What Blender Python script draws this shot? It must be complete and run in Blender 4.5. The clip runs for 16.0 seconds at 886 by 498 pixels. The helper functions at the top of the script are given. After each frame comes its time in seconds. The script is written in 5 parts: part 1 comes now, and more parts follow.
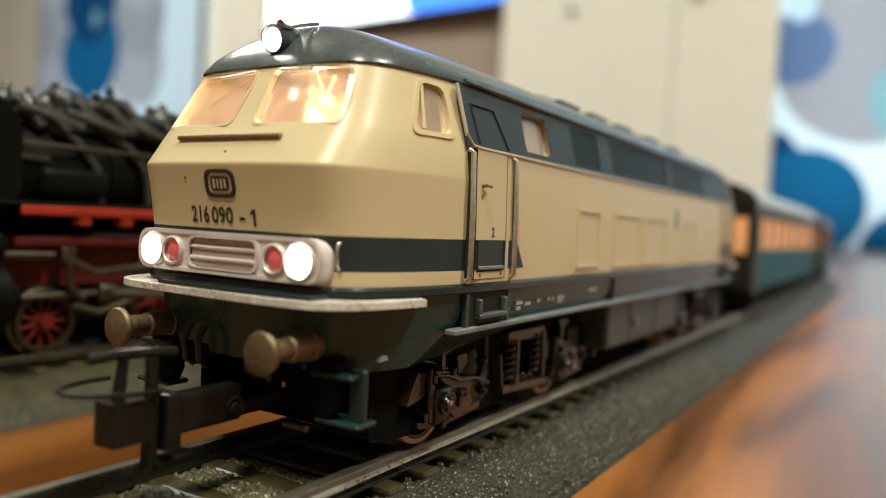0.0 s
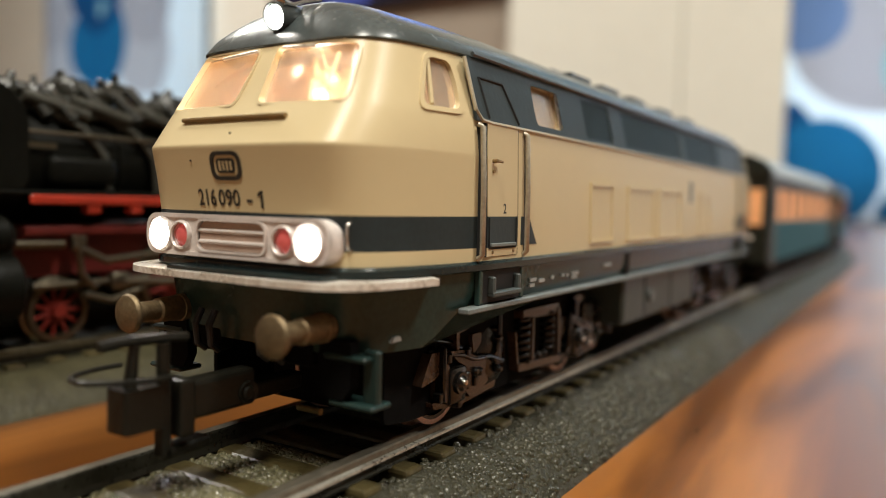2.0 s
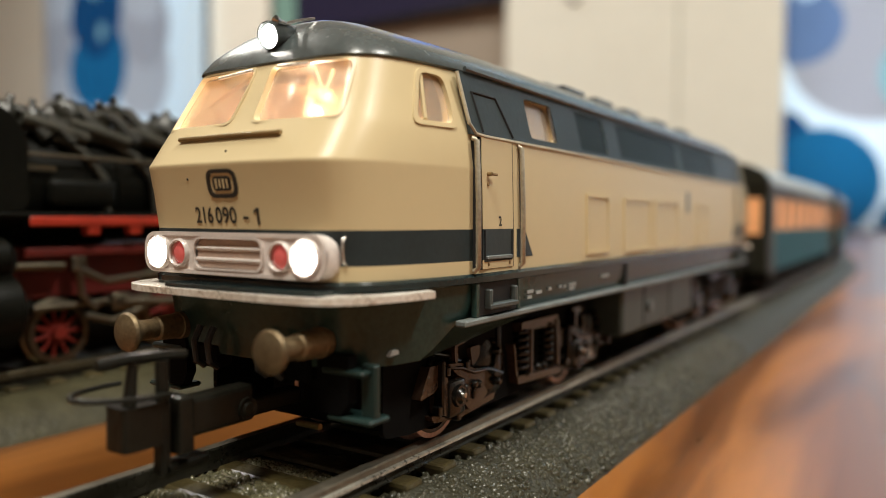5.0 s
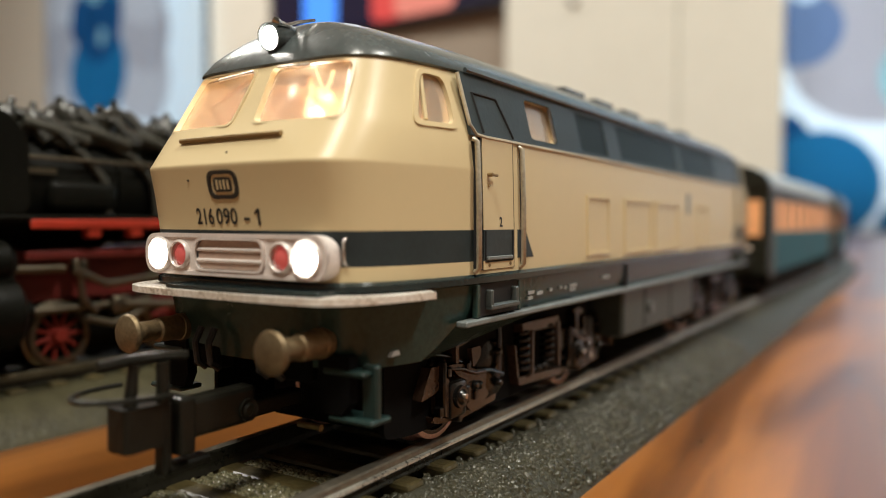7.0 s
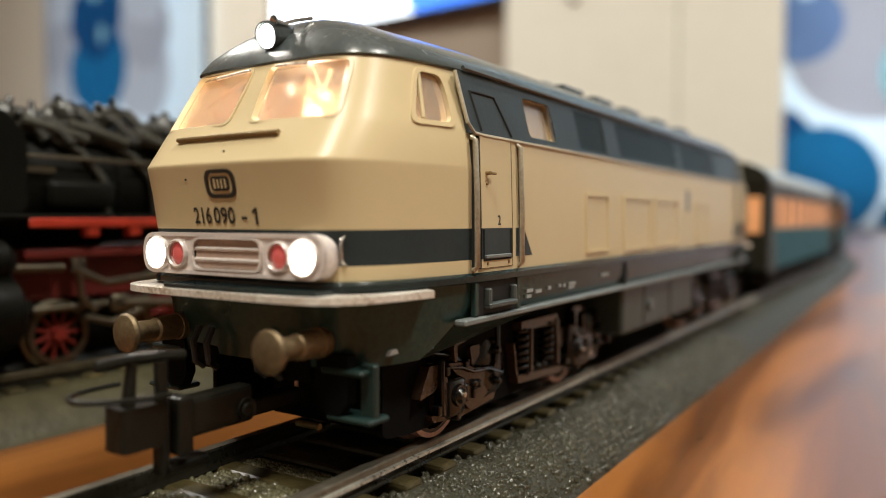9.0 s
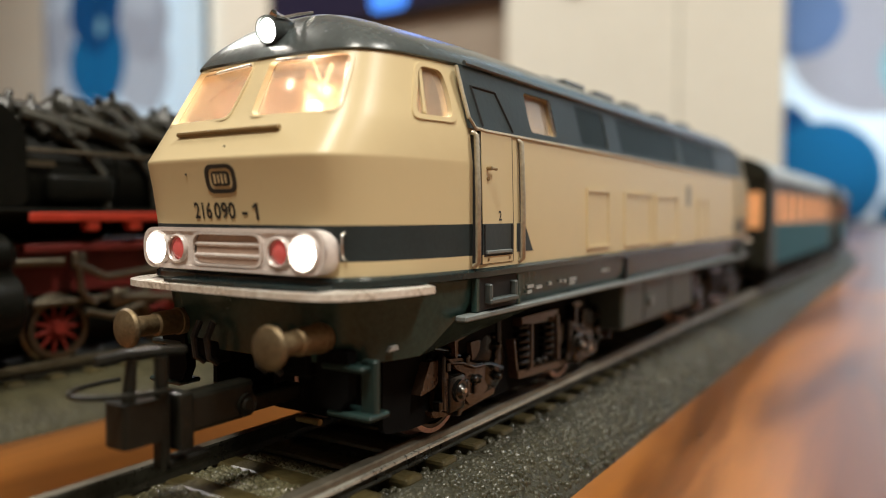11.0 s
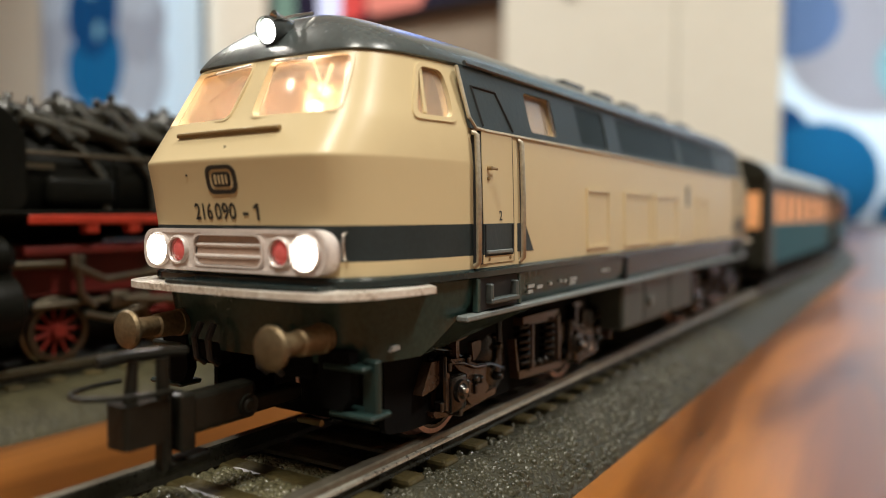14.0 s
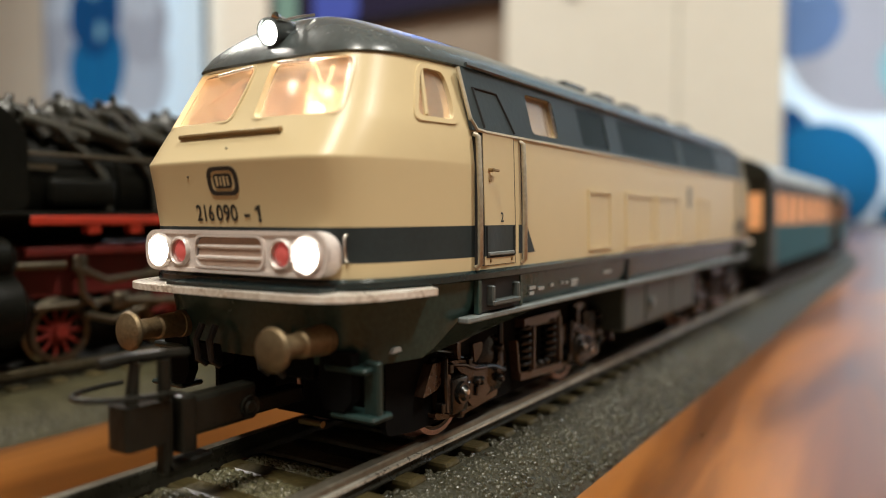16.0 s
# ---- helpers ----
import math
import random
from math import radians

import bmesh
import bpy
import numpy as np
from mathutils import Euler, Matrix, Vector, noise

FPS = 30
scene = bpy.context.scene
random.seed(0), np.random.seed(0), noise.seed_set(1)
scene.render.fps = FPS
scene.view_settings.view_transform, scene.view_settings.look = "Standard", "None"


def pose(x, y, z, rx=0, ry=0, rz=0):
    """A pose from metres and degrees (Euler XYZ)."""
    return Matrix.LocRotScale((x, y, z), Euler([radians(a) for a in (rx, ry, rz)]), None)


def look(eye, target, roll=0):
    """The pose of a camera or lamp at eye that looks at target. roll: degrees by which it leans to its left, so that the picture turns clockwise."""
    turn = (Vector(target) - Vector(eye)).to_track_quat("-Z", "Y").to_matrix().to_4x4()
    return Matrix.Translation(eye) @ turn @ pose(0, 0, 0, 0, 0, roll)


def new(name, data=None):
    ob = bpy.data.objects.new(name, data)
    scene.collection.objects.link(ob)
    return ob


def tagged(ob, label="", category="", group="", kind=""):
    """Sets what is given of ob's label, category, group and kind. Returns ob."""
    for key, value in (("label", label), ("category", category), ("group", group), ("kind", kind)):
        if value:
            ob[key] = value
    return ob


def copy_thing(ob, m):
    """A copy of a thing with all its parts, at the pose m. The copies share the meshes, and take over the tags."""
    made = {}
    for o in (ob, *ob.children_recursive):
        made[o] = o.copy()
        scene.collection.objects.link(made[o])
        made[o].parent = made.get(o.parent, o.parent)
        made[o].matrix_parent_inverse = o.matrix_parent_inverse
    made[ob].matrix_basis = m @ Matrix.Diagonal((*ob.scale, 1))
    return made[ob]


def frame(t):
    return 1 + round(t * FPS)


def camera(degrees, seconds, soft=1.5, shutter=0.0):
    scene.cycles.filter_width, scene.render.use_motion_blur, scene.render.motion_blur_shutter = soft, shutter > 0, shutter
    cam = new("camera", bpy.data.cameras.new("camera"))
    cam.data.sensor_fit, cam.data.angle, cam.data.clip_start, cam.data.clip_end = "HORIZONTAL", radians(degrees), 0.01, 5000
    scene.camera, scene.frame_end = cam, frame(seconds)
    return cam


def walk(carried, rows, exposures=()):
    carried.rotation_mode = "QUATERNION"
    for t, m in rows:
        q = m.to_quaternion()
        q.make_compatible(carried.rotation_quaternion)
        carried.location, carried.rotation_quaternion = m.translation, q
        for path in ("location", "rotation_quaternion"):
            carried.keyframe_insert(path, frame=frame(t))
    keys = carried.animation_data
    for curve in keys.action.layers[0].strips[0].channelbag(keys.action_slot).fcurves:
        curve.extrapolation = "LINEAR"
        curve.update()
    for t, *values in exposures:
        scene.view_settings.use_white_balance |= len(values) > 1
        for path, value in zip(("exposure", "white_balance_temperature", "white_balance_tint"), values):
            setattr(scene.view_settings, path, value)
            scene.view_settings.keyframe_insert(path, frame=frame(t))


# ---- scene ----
CM = 0.01  # the model railway is laid out in centimetres

LENS = 61.45
PATH = [  # seconds, eye, target (centimetres), roll
    (0, (5.673, -4.677, 2.673), (-4.854, 12.313, 1.952), 2.87),
    (0.5, (5.651, -4.672, 2.688), (-4.890, 12.299, 1.752), 3.00),
    (1, (5.578, -4.617, 2.667), (-5.110, 12.254, 1.603), 2.41),
    (1.5, (5.576, -4.593, 2.657), (-5.164, 12.238, 1.485), 2.21),
    (2, (5.608, -4.561, 2.638), (-5.162, 12.246, 1.391), 1.36),
    (2.5, (5.670, -4.616, 2.623), (-5.106, 12.209, 1.734), 0.80),
    (3, (5.690, -4.616, 2.623), (-5.106, 12.205, 1.905), 0.50),
    (3.5, (5.679, -4.597, 2.625), (-5.110, 12.228, 1.884), 0.42),
    (4, (5.689, -4.580, 2.611), (-5.124, 12.226, 1.826), 0.34),
    (6.5, (5.667, -4.567, 2.612), (-5.148, 12.237, 1.795), 0.16),
    (7, (5.679, -4.574, 2.582), (-5.153, 12.223, 1.860), 0.12),
    (7.5, (5.672, -4.569, 2.605), (-5.151, 12.232, 1.827), 0.17),
    (8, (5.690, -4.566, 2.602), (-5.159, 12.218, 1.815), -0.00),
    (8.5, (5.705, -4.566, 2.605), (-5.164, 12.205, 1.829), 0.08),
    (9, (5.693, -4.551, 2.599), (-5.149, 12.237, 1.794), -0.01),
    (11.5, (5.675, -4.540, 2.617), (-5.156, 12.245, 1.642), 0.14),
    (12, (5.663, -4.534, 2.598), (-5.189, 12.239, 1.651), 0.09),
    (12.5, (5.624, -4.543, 2.600), (-5.189, 12.254, 1.636), 0.02),
    (13, (5.643, -4.539, 2.606), (-5.190, 12.243, 1.614), 0.12),
    (13.5, (5.635, -4.547, 2.605), (-5.153, 12.265, 1.616), 0.04),
    (14, (5.653, -4.557, 2.590), (-5.143, 12.254, 1.688), -0.13),
    (14.5, (5.665, -4.554, 2.611), (-5.146, 12.247, 1.700), -0.07),
    (15, (5.661, -4.557, 2.606), (-5.168, 12.233, 1.696), -0.19),
    (15.5, (5.645, -4.550, 2.600), (-5.179, 12.245, 1.720), -0.10),
    (16, (5.654, -4.555, 2.602), (-5.178, 12.234, 1.713), -0.10),
]


def cmv(p):
    return Vector((p[0] * CM, p[1] * CM, p[2] * CM))


cam = camera(LENS, 16.0, soft=0.75)
walk(cam, [(t, look(cmv(e), cmv(g), r)) for t, e, g, r in PATH],
     [(0, -0.12, 6500, 4), (0.6, -0.14, 6500, 4), (1.2, -0.12, 6500, 8.5), (2.0, -0.12, 6500, 9.5), (16, -0.12, 6500, 10)])
cam.data.dof.use_dof = True
cam.data.dof.focus_distance = 0.081
cam.data.dof.aperture_fstop = 15.0

# ---- world and light ----
world = bpy.data.worlds.new("night")
world.use_nodes = True
world.node_tree.nodes["Background"].inputs[0].default_value = (0.9, 0.95, 1.0, 1)
world.node_tree.nodes["Background"].inputs[1].default_value = 0.032
scene.world = world
scene.view_settings.exposure = -0.12


def lamp(name, kind, at, target, energy, colour, size=0.1, size_y=None):
    d = bpy.data.lights.new(name, kind)
    d.energy, d.color = energy, colour
    if kind == "AREA":
        d.size = size
        if size_y:
            d.shape, d.size_y = "RECTANGLE", size_y
    else:
        d.shadow_soft_size = size
    ob = new(name, d)
    ob.matrix_world = look(cmv(at), cmv(target))
    return ob


# warm ceiling lamp of the room, above the railway
lamp("ceiling_lamp_light", "AREA", (135, 25, 230), (0, 10, 0), 52, (1.0, 0.97, 0.88), 0.4)
lamp("ceiling_spot_light", "AREA", (28, -92, 232), (0, 0, 0), 68, (1.0, 0.96, 0.84), 0.5)
# unseen fill, added to brighten the far left wall and curtain
lamp("second_ceiling_lamp_light", "AREA", (-265, 90, 232), (-265, 90, 0), 56, (1.0, 0.97, 0.88), 0.4)

# ---- materials ----
MATS = {}


def mat(name, colour, rough=0.5, metal=0.0, emit=None, strength=0.0, vary=0.0, vscale=40.0, bump=0.0, bscale=200.0,
        coat=0.0, trans=0.0, colour2=None, spec=0.5, rvary=0.0):
    """A procedural surface: base colour varied by two noises, relief and roughness wear. Scales are per metre."""
    m = bpy.data.materials.new(name)
    m.use_nodes = True
    nt = m.node_tree
    b = nt.nodes["Principled BSDF"]
    b.inputs["Base Color"].default_value = (*colour, 1)
    b.inputs["Roughness"].default_value = rough
    b.inputs["Metallic"].default_value = metal
    b.inputs["Coat Weight"].default_value = coat
    b.inputs["Specular IOR Level"].default_value = spec
    b.inputs["Transmission Weight"].default_value = trans
    if emit:
        b.inputs["Emission Color"].default_value = (*emit, 1)
        b.inputs["Emission Strength"].default_value = strength
    tc = nt.nodes.new("ShaderNodeTexCoord")
    if vary or colour2:
        n1 = nt.nodes.new("ShaderNodeTexNoise")
        n1.inputs["Scale"].default_value, n1.inputs["Detail"].default_value = vscale, 6
        n2 = nt.nodes.new("ShaderNodeTexNoise")
        n2.inputs["Scale"].default_value, n2.inputs["Detail"].default_value = vscale * 9, 3
        add = nt.nodes.new("ShaderNodeMath")
        add.operation = "ADD"
        half = nt.nodes.new("ShaderNodeMath")
        half.operation = "MULTIPLY"
        half.inputs[1].default_value = 0.5
        for n in (n1, n2):
            nt.links.new(tc.outputs["Object"], n.inputs["Vector"])
        nt.links.new(n1.outputs[0], add.inputs[0])
        nt.links.new(n2.outputs[0], add.inputs[1])
        nt.links.new(add.outputs[0], half.inputs[0])
        ramp = nt.nodes.new("ShaderNodeValToRGB")
        ramp.color_ramp.elements[0].position, ramp.color_ramp.elements[1].position = 0.35, 0.65
        c2 = colour2 or tuple(min(1, c * (1 + vary)) for c in colour)
        c1 = colour if colour2 else tuple(c * (1 - vary) for c in colour)
        ramp.color_ramp.elements[0].color, ramp.color_ramp.elements[1].color = (*c1, 1), (*c2, 1)
        nt.links.new(half.outputs[0], ramp.inputs[0])
        nt.links.new(ramp.outputs[0], b.inputs["Base Color"])
        if rvary:
            mr = nt.nodes.new("ShaderNodeMapRange")
            mr.inputs["To Min"].default_value, mr.inputs["To Max"].default_value = max(0.02, rough - rvary), rough + rvary
            nt.links.new(half.outputs[0], mr.inputs["Value"])
            nt.links.new(mr.outputs[0], b.inputs["Roughness"])
    if bump:
        n3 = nt.nodes.new("ShaderNodeTexNoise")
        n3.inputs["Scale"].default_value, n3.inputs["Detail"].default_value = bscale, 5
        nt.links.new(tc.outputs["Object"], n3.inputs["Vector"])
        bp = nt.nodes.new("ShaderNodeBump")
        bp.inputs["Strength"].default_value, bp.inputs["Distance"].default_value = bump, 0.0006
        nt.links.new(n3.outputs[0], bp.inputs["Height"])
        nt.links.new(bp.outputs[0], b.inputs["Normal"])
    MATS[name] = m
    return m


# ---- mesh helpers (centimetres) ----


def part(name, bm, material, parent=None, label="", smooth=None):
    """Links a bmesh (in centimetres) as one mesh object under a thing or a part."""
    bmesh.ops.scale(bm, vec=(CM, CM, CM), verts=bm.verts)
    me = bpy.data.meshes.new(name)
    bmesh.ops.recalc_face_normals(bm, faces=bm.faces)
    bm.to_mesh(me)
    bm.free()
    for m in material if isinstance(material, (list, tuple)) else [material]:
        me.materials.append(m)
    if smooth is not None:
        me.shade_smooth()
        me.set_sharp_from_angle(angle=radians(smooth))
    ob = new(name, me)
    if parent:
        ob.parent = parent
    if label:
        ob["label"] = label
    return ob


def thing(name, at=(0, 0, 0), label="", category="", group="", rz=0.0):
    ob = new(name)
    ob.empty_display_size = 0.01
    ob.location = cmv(at)
    ob.rotation_euler = (0, 0, radians(rz))
    return tagged(ob, label, category, group)


def BM():
    return bmesh.new()


def box(bm, x0, x1, y0, y1, z0, z1, bev=0.0, seg=2):
    r = bmesh.ops.create_cube(bm, size=1.0)
    for v in r["verts"]:
        v.co = Vector((x0 + (v.co.x + 0.5) * (x1 - x0), y0 + (v.co.y + 0.5) * (y1 - y0), z0 + (v.co.z + 0.5) * (z1 - z0)))
    if bev:
        es = list({e for v in r["verts"] for e in v.link_edges})
        bmesh.ops.bevel(bm, geom=es, offset=bev, segments=seg, affect="EDGES", profile=0.5)
    return bm


def obox(bm, centre, size, m, bev=0.0):
    """A box of the given size turned by the matrix m and moved to centre."""
    r = bmesh.ops.create_cube(bm, size=1.0)
    vs = r["verts"]
    for v in vs:
        v.co = Vector((v.co.x * size[0], v.co.y * size[1], v.co.z * size[2]))
    if bev:
        es = list({e for v in vs for e in v.link_edges})
        g = bmesh.ops.bevel(bm, geom=es, offset=bev, segments=2, affect="EDGES", profile=0.5)
        vs = list({v for f in g["faces"] for v in f.verts} | {v for v in vs if v.is_valid})
    for v in vs:
        v.co = m @ v.co + Vector(centre)
    return bm


def cyl(bm, p0, p1, r0, r1=None, seg=20, caps=True):
    p0, p1 = Vector(p0), Vector(p1)
    d = p1 - p0
    q = d.to_track_quat("Z", "Y").to_matrix().to_4x4()
    bmesh.ops.create_cone(bm, cap_ends=caps, segments=seg, radius1=r0, radius2=r0 if r1 is None else r1, depth=d.length,
                          matrix=Matrix.Translation((p0 + p1) / 2) @ q)
    return bm


def ring(bm, rings, closed=True, caps=False):
    """Skins a list of rings of points (each of the same length)."""
    vs = [[bm.verts.new(p) for p in r] for r in rings]
    n = len(vs[0])
    for a, b in zip(vs, vs[1:]):
        for i in range(n if closed else n - 1):
            j = (i + 1) % n
            bm.faces.new((a[i], a[j], b[j], b[i]))
    if caps:
        bm.faces.new(vs[0])
        bm.faces.new(vs[-1])
    return vs


def lathe(bm, prof, p, axis, seg=28):
    """Turns a profile of (radius, distance along the axis) round the axis through p."""
    q = Vector(axis).to_track_quat("Z", "Y").to_matrix()
    rows = []
    for r, h in prof:
        rows.append([Vector(p) + q @ Vector((r * math.cos(2 * math.pi * i / seg), r * math.sin(2 * math.pi * i / seg), h)) for i in range(seg)])
    ring(bm, rows, True, False)
    bmesh.ops.remove_doubles(bm, verts=bm.verts, dist=1e-5)
    return bm


def tube(bm, pts, r, seg=8):
    """A round rod through the points."""
    pts = [Vector(p) for p in pts]
    rows = []
    for i, p in enumerate(pts):
        d = (pts[min(i + 1, len(pts) - 1)] - pts[max(i - 1, 0)]).normalized()
        a = d.orthogonal().normalized() if i == 0 else (rows_a - d * rows_a.dot(d)).normalized()
        rows_a = a
        b = d.cross(a)
        rows.append([p + r * (math.cos(2 * math.pi * k / seg) * a + math.sin(2 * math.pi * k / seg) * b) for k in range(seg)])
    ring(bm, rows, True, True)
    return bm


def rounded(pts, r, n=4):
    """A polygon with its corners rounded."""
    out = []
    k = len(pts)
    for i in range(k):
        p, a, b = Vector(pts[i]), Vector(pts[i - 1]), Vector(pts[(i + 1) % k])
        u, w = (a - p), (b - p)
        q = min(r, u.length * 0.45, w.length * 0.45)
        s, e = p + u.normalized() * q, p + w.normalized() * q
        for j in range(n + 1):
            t = j / n
            out.append(((1 - t) ** 2) * s + 2 * t * (1 - t) * p + t * t * e)
    return out


def prism(bm, pts, frame3, d0, d1):
    """Extrudes a 2D polygon: frame3(u, v, d) gives the place."""
    a = [bm.verts.new(frame3(p[0], p[1], d0)) for p in pts]
    b = [bm.verts.new(frame3(p[0], p[1], d1)) for p in pts]
    n = len(pts)
    bm.faces.new(a)
    bm.faces.new(list(reversed(b)))
    for i in range(n):
        bm.faces.new((a[i], b[i], b[(i + 1) % n], a[(i + 1) % n]))
    return bm


def frame_prism(bm, outer, inner, frame3, d0, d1):
    """A ring between two outlines of the same length, extruded."""
    n = len(outer)
    o0, o1 = ([bm.verts.new(frame3(p[0], p[1], d)) for p in outer] for d in (d0, d1))
    i0, i1 = ([bm.verts.new(frame3(p[0], p[1], d)) for p in inner] for d in (d0, d1))
    for k in range(n):
        j = (k + 1) % n
        bm.faces.new((o0[k], o0[j], i0[j], i0[k]))
        bm.faces.new((o1[k], i1[k], i1[j], o1[j]))
        bm.faces.new((o0[k], o1[k], o1[j], o0[j]))
        bm.faces.new((i0[k], i0[j], i1[j], i1[k]))
    return bm


XZ = lambda u, v, d: Vector((u, d, v))  # noqa: E731
YZ = lambda u, v, d: Vector((d, u, v))  # noqa: E731
XY = lambda u, v, d: Vector((u, v, d))  # noqa: E731


def cut(ob, cutters):
    """Takes the closed bmeshes (in centimetres) out of a part, once and for all."""
    tmp = []
    for bm in cutters:
        c = part("cutter", bm, MATS["black"])
        md = ob.modifiers.new("cut", "BOOLEAN")
        md.object, md.operation, md.solver = c, "DIFFERENCE", "EXACT"
        tmp.append(c)
    bpy.context.view_layer.update()
    me = bpy.data.meshes.new_from_object(ob.evaluated_get(bpy.context.evaluated_depsgraph_get()))
    ob.modifiers.clear()
    ob.data = me
    for c in tmp:
        bpy.data.objects.remove(c)


def smoothed(pts, n):
    """Catmull-Rom through the points, n steps a stretch."""
    pts = [Vector(p) for p in pts]
    p = [2 * pts[0] - pts[1]] + pts + [2 * pts[-1] - pts[-2]]
    out = []
    for i in range(1, len(p) - 2):
        for k in range(n):
            t = k / n
            out.append(0.5 * (2 * p[i] + (p[i + 1] - p[i - 1]) * t + (2 * p[i - 1] - 5 * p[i] + 4 * p[i + 1] - p[i + 2]) * t * t
                              + (3 * p[i] - p[i - 1] - 3 * p[i + 1] + p[i + 2]) * t ** 3))
    out.append(pts[-1])
    return out


# ---- surfaces ----
mat("black", (0.012, 0.012, 0.013), 0.45, vary=0.3, vscale=300)
mat("beige_paint", (0.62, 0.505, 0.297), 0.33, vary=0.012, vscale=60, coat=0.03, spec=0.24, bump=0.02, bscale=700)
mat("blue_grey_paint", (0.026, 0.037, 0.040), 0.4, spec=0.3, vary=0.12, vscale=200, bump=0.04, bscale=1500, rvary=0.08)
mat("roof_paint", (0.060, 0.072, 0.072), 0.25, vary=0.15, vscale=150, bump=0.05, bscale=1200, rvary=0.08)
mat("frame_paint", (0.021, 0.045, 0.039), 0.24, spec=0.4, vary=0.2, vscale=200, bump=0.06, bscale=1300, rvary=0.1)
mat("bogie_plastic", (0.007, 0.006, 0.005), 0.24, spec=0.5, vary=0.3, vscale=260, bump=0.1, bscale=900, rvary=0.1)
mat("bare_metal", (0.55, 0.52, 0.48), 0.25, 1.0, vary=0.2, vscale=250, bump=0.06, rvary=0.1)
mat("silver_paint", (0.76, 0.69, 0.65), 0.32, 0.12, vary=0.12, vscale=300, bump=0.05)
mat("worn_white", (0.55, 0.47, 0.38), 0.3, 0.2, colour2=(0.88, 0.85, 0.78), vscale=260, bump=0.25, bscale=1200, rvary=0.15)
mat("buffer_bronze", (0.2, 0.145, 0.08), 0.5, 0.7, vary=0.3, vscale=300, bump=0.15, bscale=1500, rvary=0.12)
# same rail steel, darkened to stand in for its shaded sides
mat("rail_steel_shaded", (0.03, 0.028, 0.02), 0.3, 0.4, vary=0.3, vscale=180, bump=0.2, bscale=900, rvary=0.15)
mat("rail_olive", (0.12, 0.10, 0.06), 0.38, 0.8, vary=0.3, vscale=180, bump=0.1, bscale=900, rvary=0.15)
mat("olive_bed", (0.042, 0.037, 0.018), 0.5, spec=0.3, vary=0.35, vscale=300, bump=0.3, bscale=900, rvary=0.2)
# same steel again, paler to draw the glint on the outer ledge
mat("rail_steel_glint", (0.50, 0.48, 0.42), 0.3, 0.6, vary=0.35, vscale=200, bump=0.1, bscale=900, rvary=0.12)
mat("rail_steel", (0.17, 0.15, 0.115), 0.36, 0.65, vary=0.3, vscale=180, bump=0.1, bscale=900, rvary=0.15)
mat("sleeper_plastic", (0.056, 0.043, 0.016), 0.36, vary=0.35, vscale=200, bump=0.3, bscale=900)
# roadbed colour with the engine's shadow already in it
mat("bed_shaded", (0.012, 0.013, 0.011), 0.3, vary=0.3, vscale=200, bump=0.25, bscale=700, rvary=0.12)
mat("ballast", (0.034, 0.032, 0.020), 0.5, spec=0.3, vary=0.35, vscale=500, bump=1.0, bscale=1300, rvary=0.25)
# paler stone colour, so the gravel before the nose looks lit
mat("stone_lit", (0.11, 0.10, 0.056), 0.12, vary=0.5, vscale=300, rvary=0.12)
mat("stone", (0.043, 0.040, 0.024), 0.24, vary=0.45, vscale=250, bump=0.3, bscale=2500, rvary=0.26)
mat("unseen_wall_dark", (0.24, 0.21, 0.18), 0.8, vary=0.05, vscale=4)
mat("wall_paint", (0.85, 0.82, 0.73), 0.8, vary=0.03, vscale=4, bump=0.2, bscale=150)
mat("ceiling_paint", (0.8, 0.77, 0.7), 0.9, vary=0.02, vscale=4)
mat("tv_plastic", (0.012, 0.012, 0.015), 0.3, vary=0.2, vscale=20)
mat("lamp_glow", (1, 0.95, 0.85), 0.3, emit=(1.0, 0.93, 0.84), strength=26)
mat("lamp_halo", (0.9, 0.85, 0.78), 0.25, emit=(1.0, 0.90, 0.78), strength=0.8)
mat("red_lens", (0.45, 0.09, 0.085), 0.15, coat=0.6, vary=0.1, vscale=300, emit=(0.9, 0.12, 0.1), strength=0.25)
mat("peach_interior", (0.56, 0.37, 0.23), 0.35, vary=0.35, vscale=140)
mat("dark_glass", (0.010, 0.017, 0.016), 0.4, vary=0.2, vscale=200, spec=0.08)
mat("glass", (0.92, 0.77, 0.62), 0.13, trans=0.84, bump=0.08, bscale=500)
# darker copies of red_frame: shade under the running board put into colour
mat("wheel_red_shaded", (0.19, 0.016, 0.009), 0.5, vary=0.2, vscale=200)
mat("red_frame_shaded", (0.13, 0.012, 0.008), 0.5, vary=0.25, vscale=200)
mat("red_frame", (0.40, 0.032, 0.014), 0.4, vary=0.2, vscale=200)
mat("fitting_black", (0.015, 0.0145, 0.010), 0.32, spec=0.5, vary=0.4, vscale=150, bump=0.15, bscale=900, rvary=0.12)
mat("loco_black", (0.006, 0.006, 0.0045), 0.4, spec=0.1, vary=0.3, vscale=150, bump=0.1, bscale=900)
mat("rod_metal", (0.19, 0.165, 0.12), 0.4, 1.0, vary=0.2, vscale=200)
mat("coach_blue", (0.016, 0.105, 0.14), 0.6, spec=0.2, vary=0.15, vscale=150)
mat("coach_roof", (0.35, 0.40, 0.42), 0.45, vary=0.1, vscale=100)
mat("coach_dark", (0.012, 0.013, 0.007), 0.45, vary=0.2, vscale=150)
mat("window_glow", (0.5, 0.25, 0.11), 0.5, emit=(1.0, 0.42, 0.16), strength=0.42, vary=0.4, vscale=90)


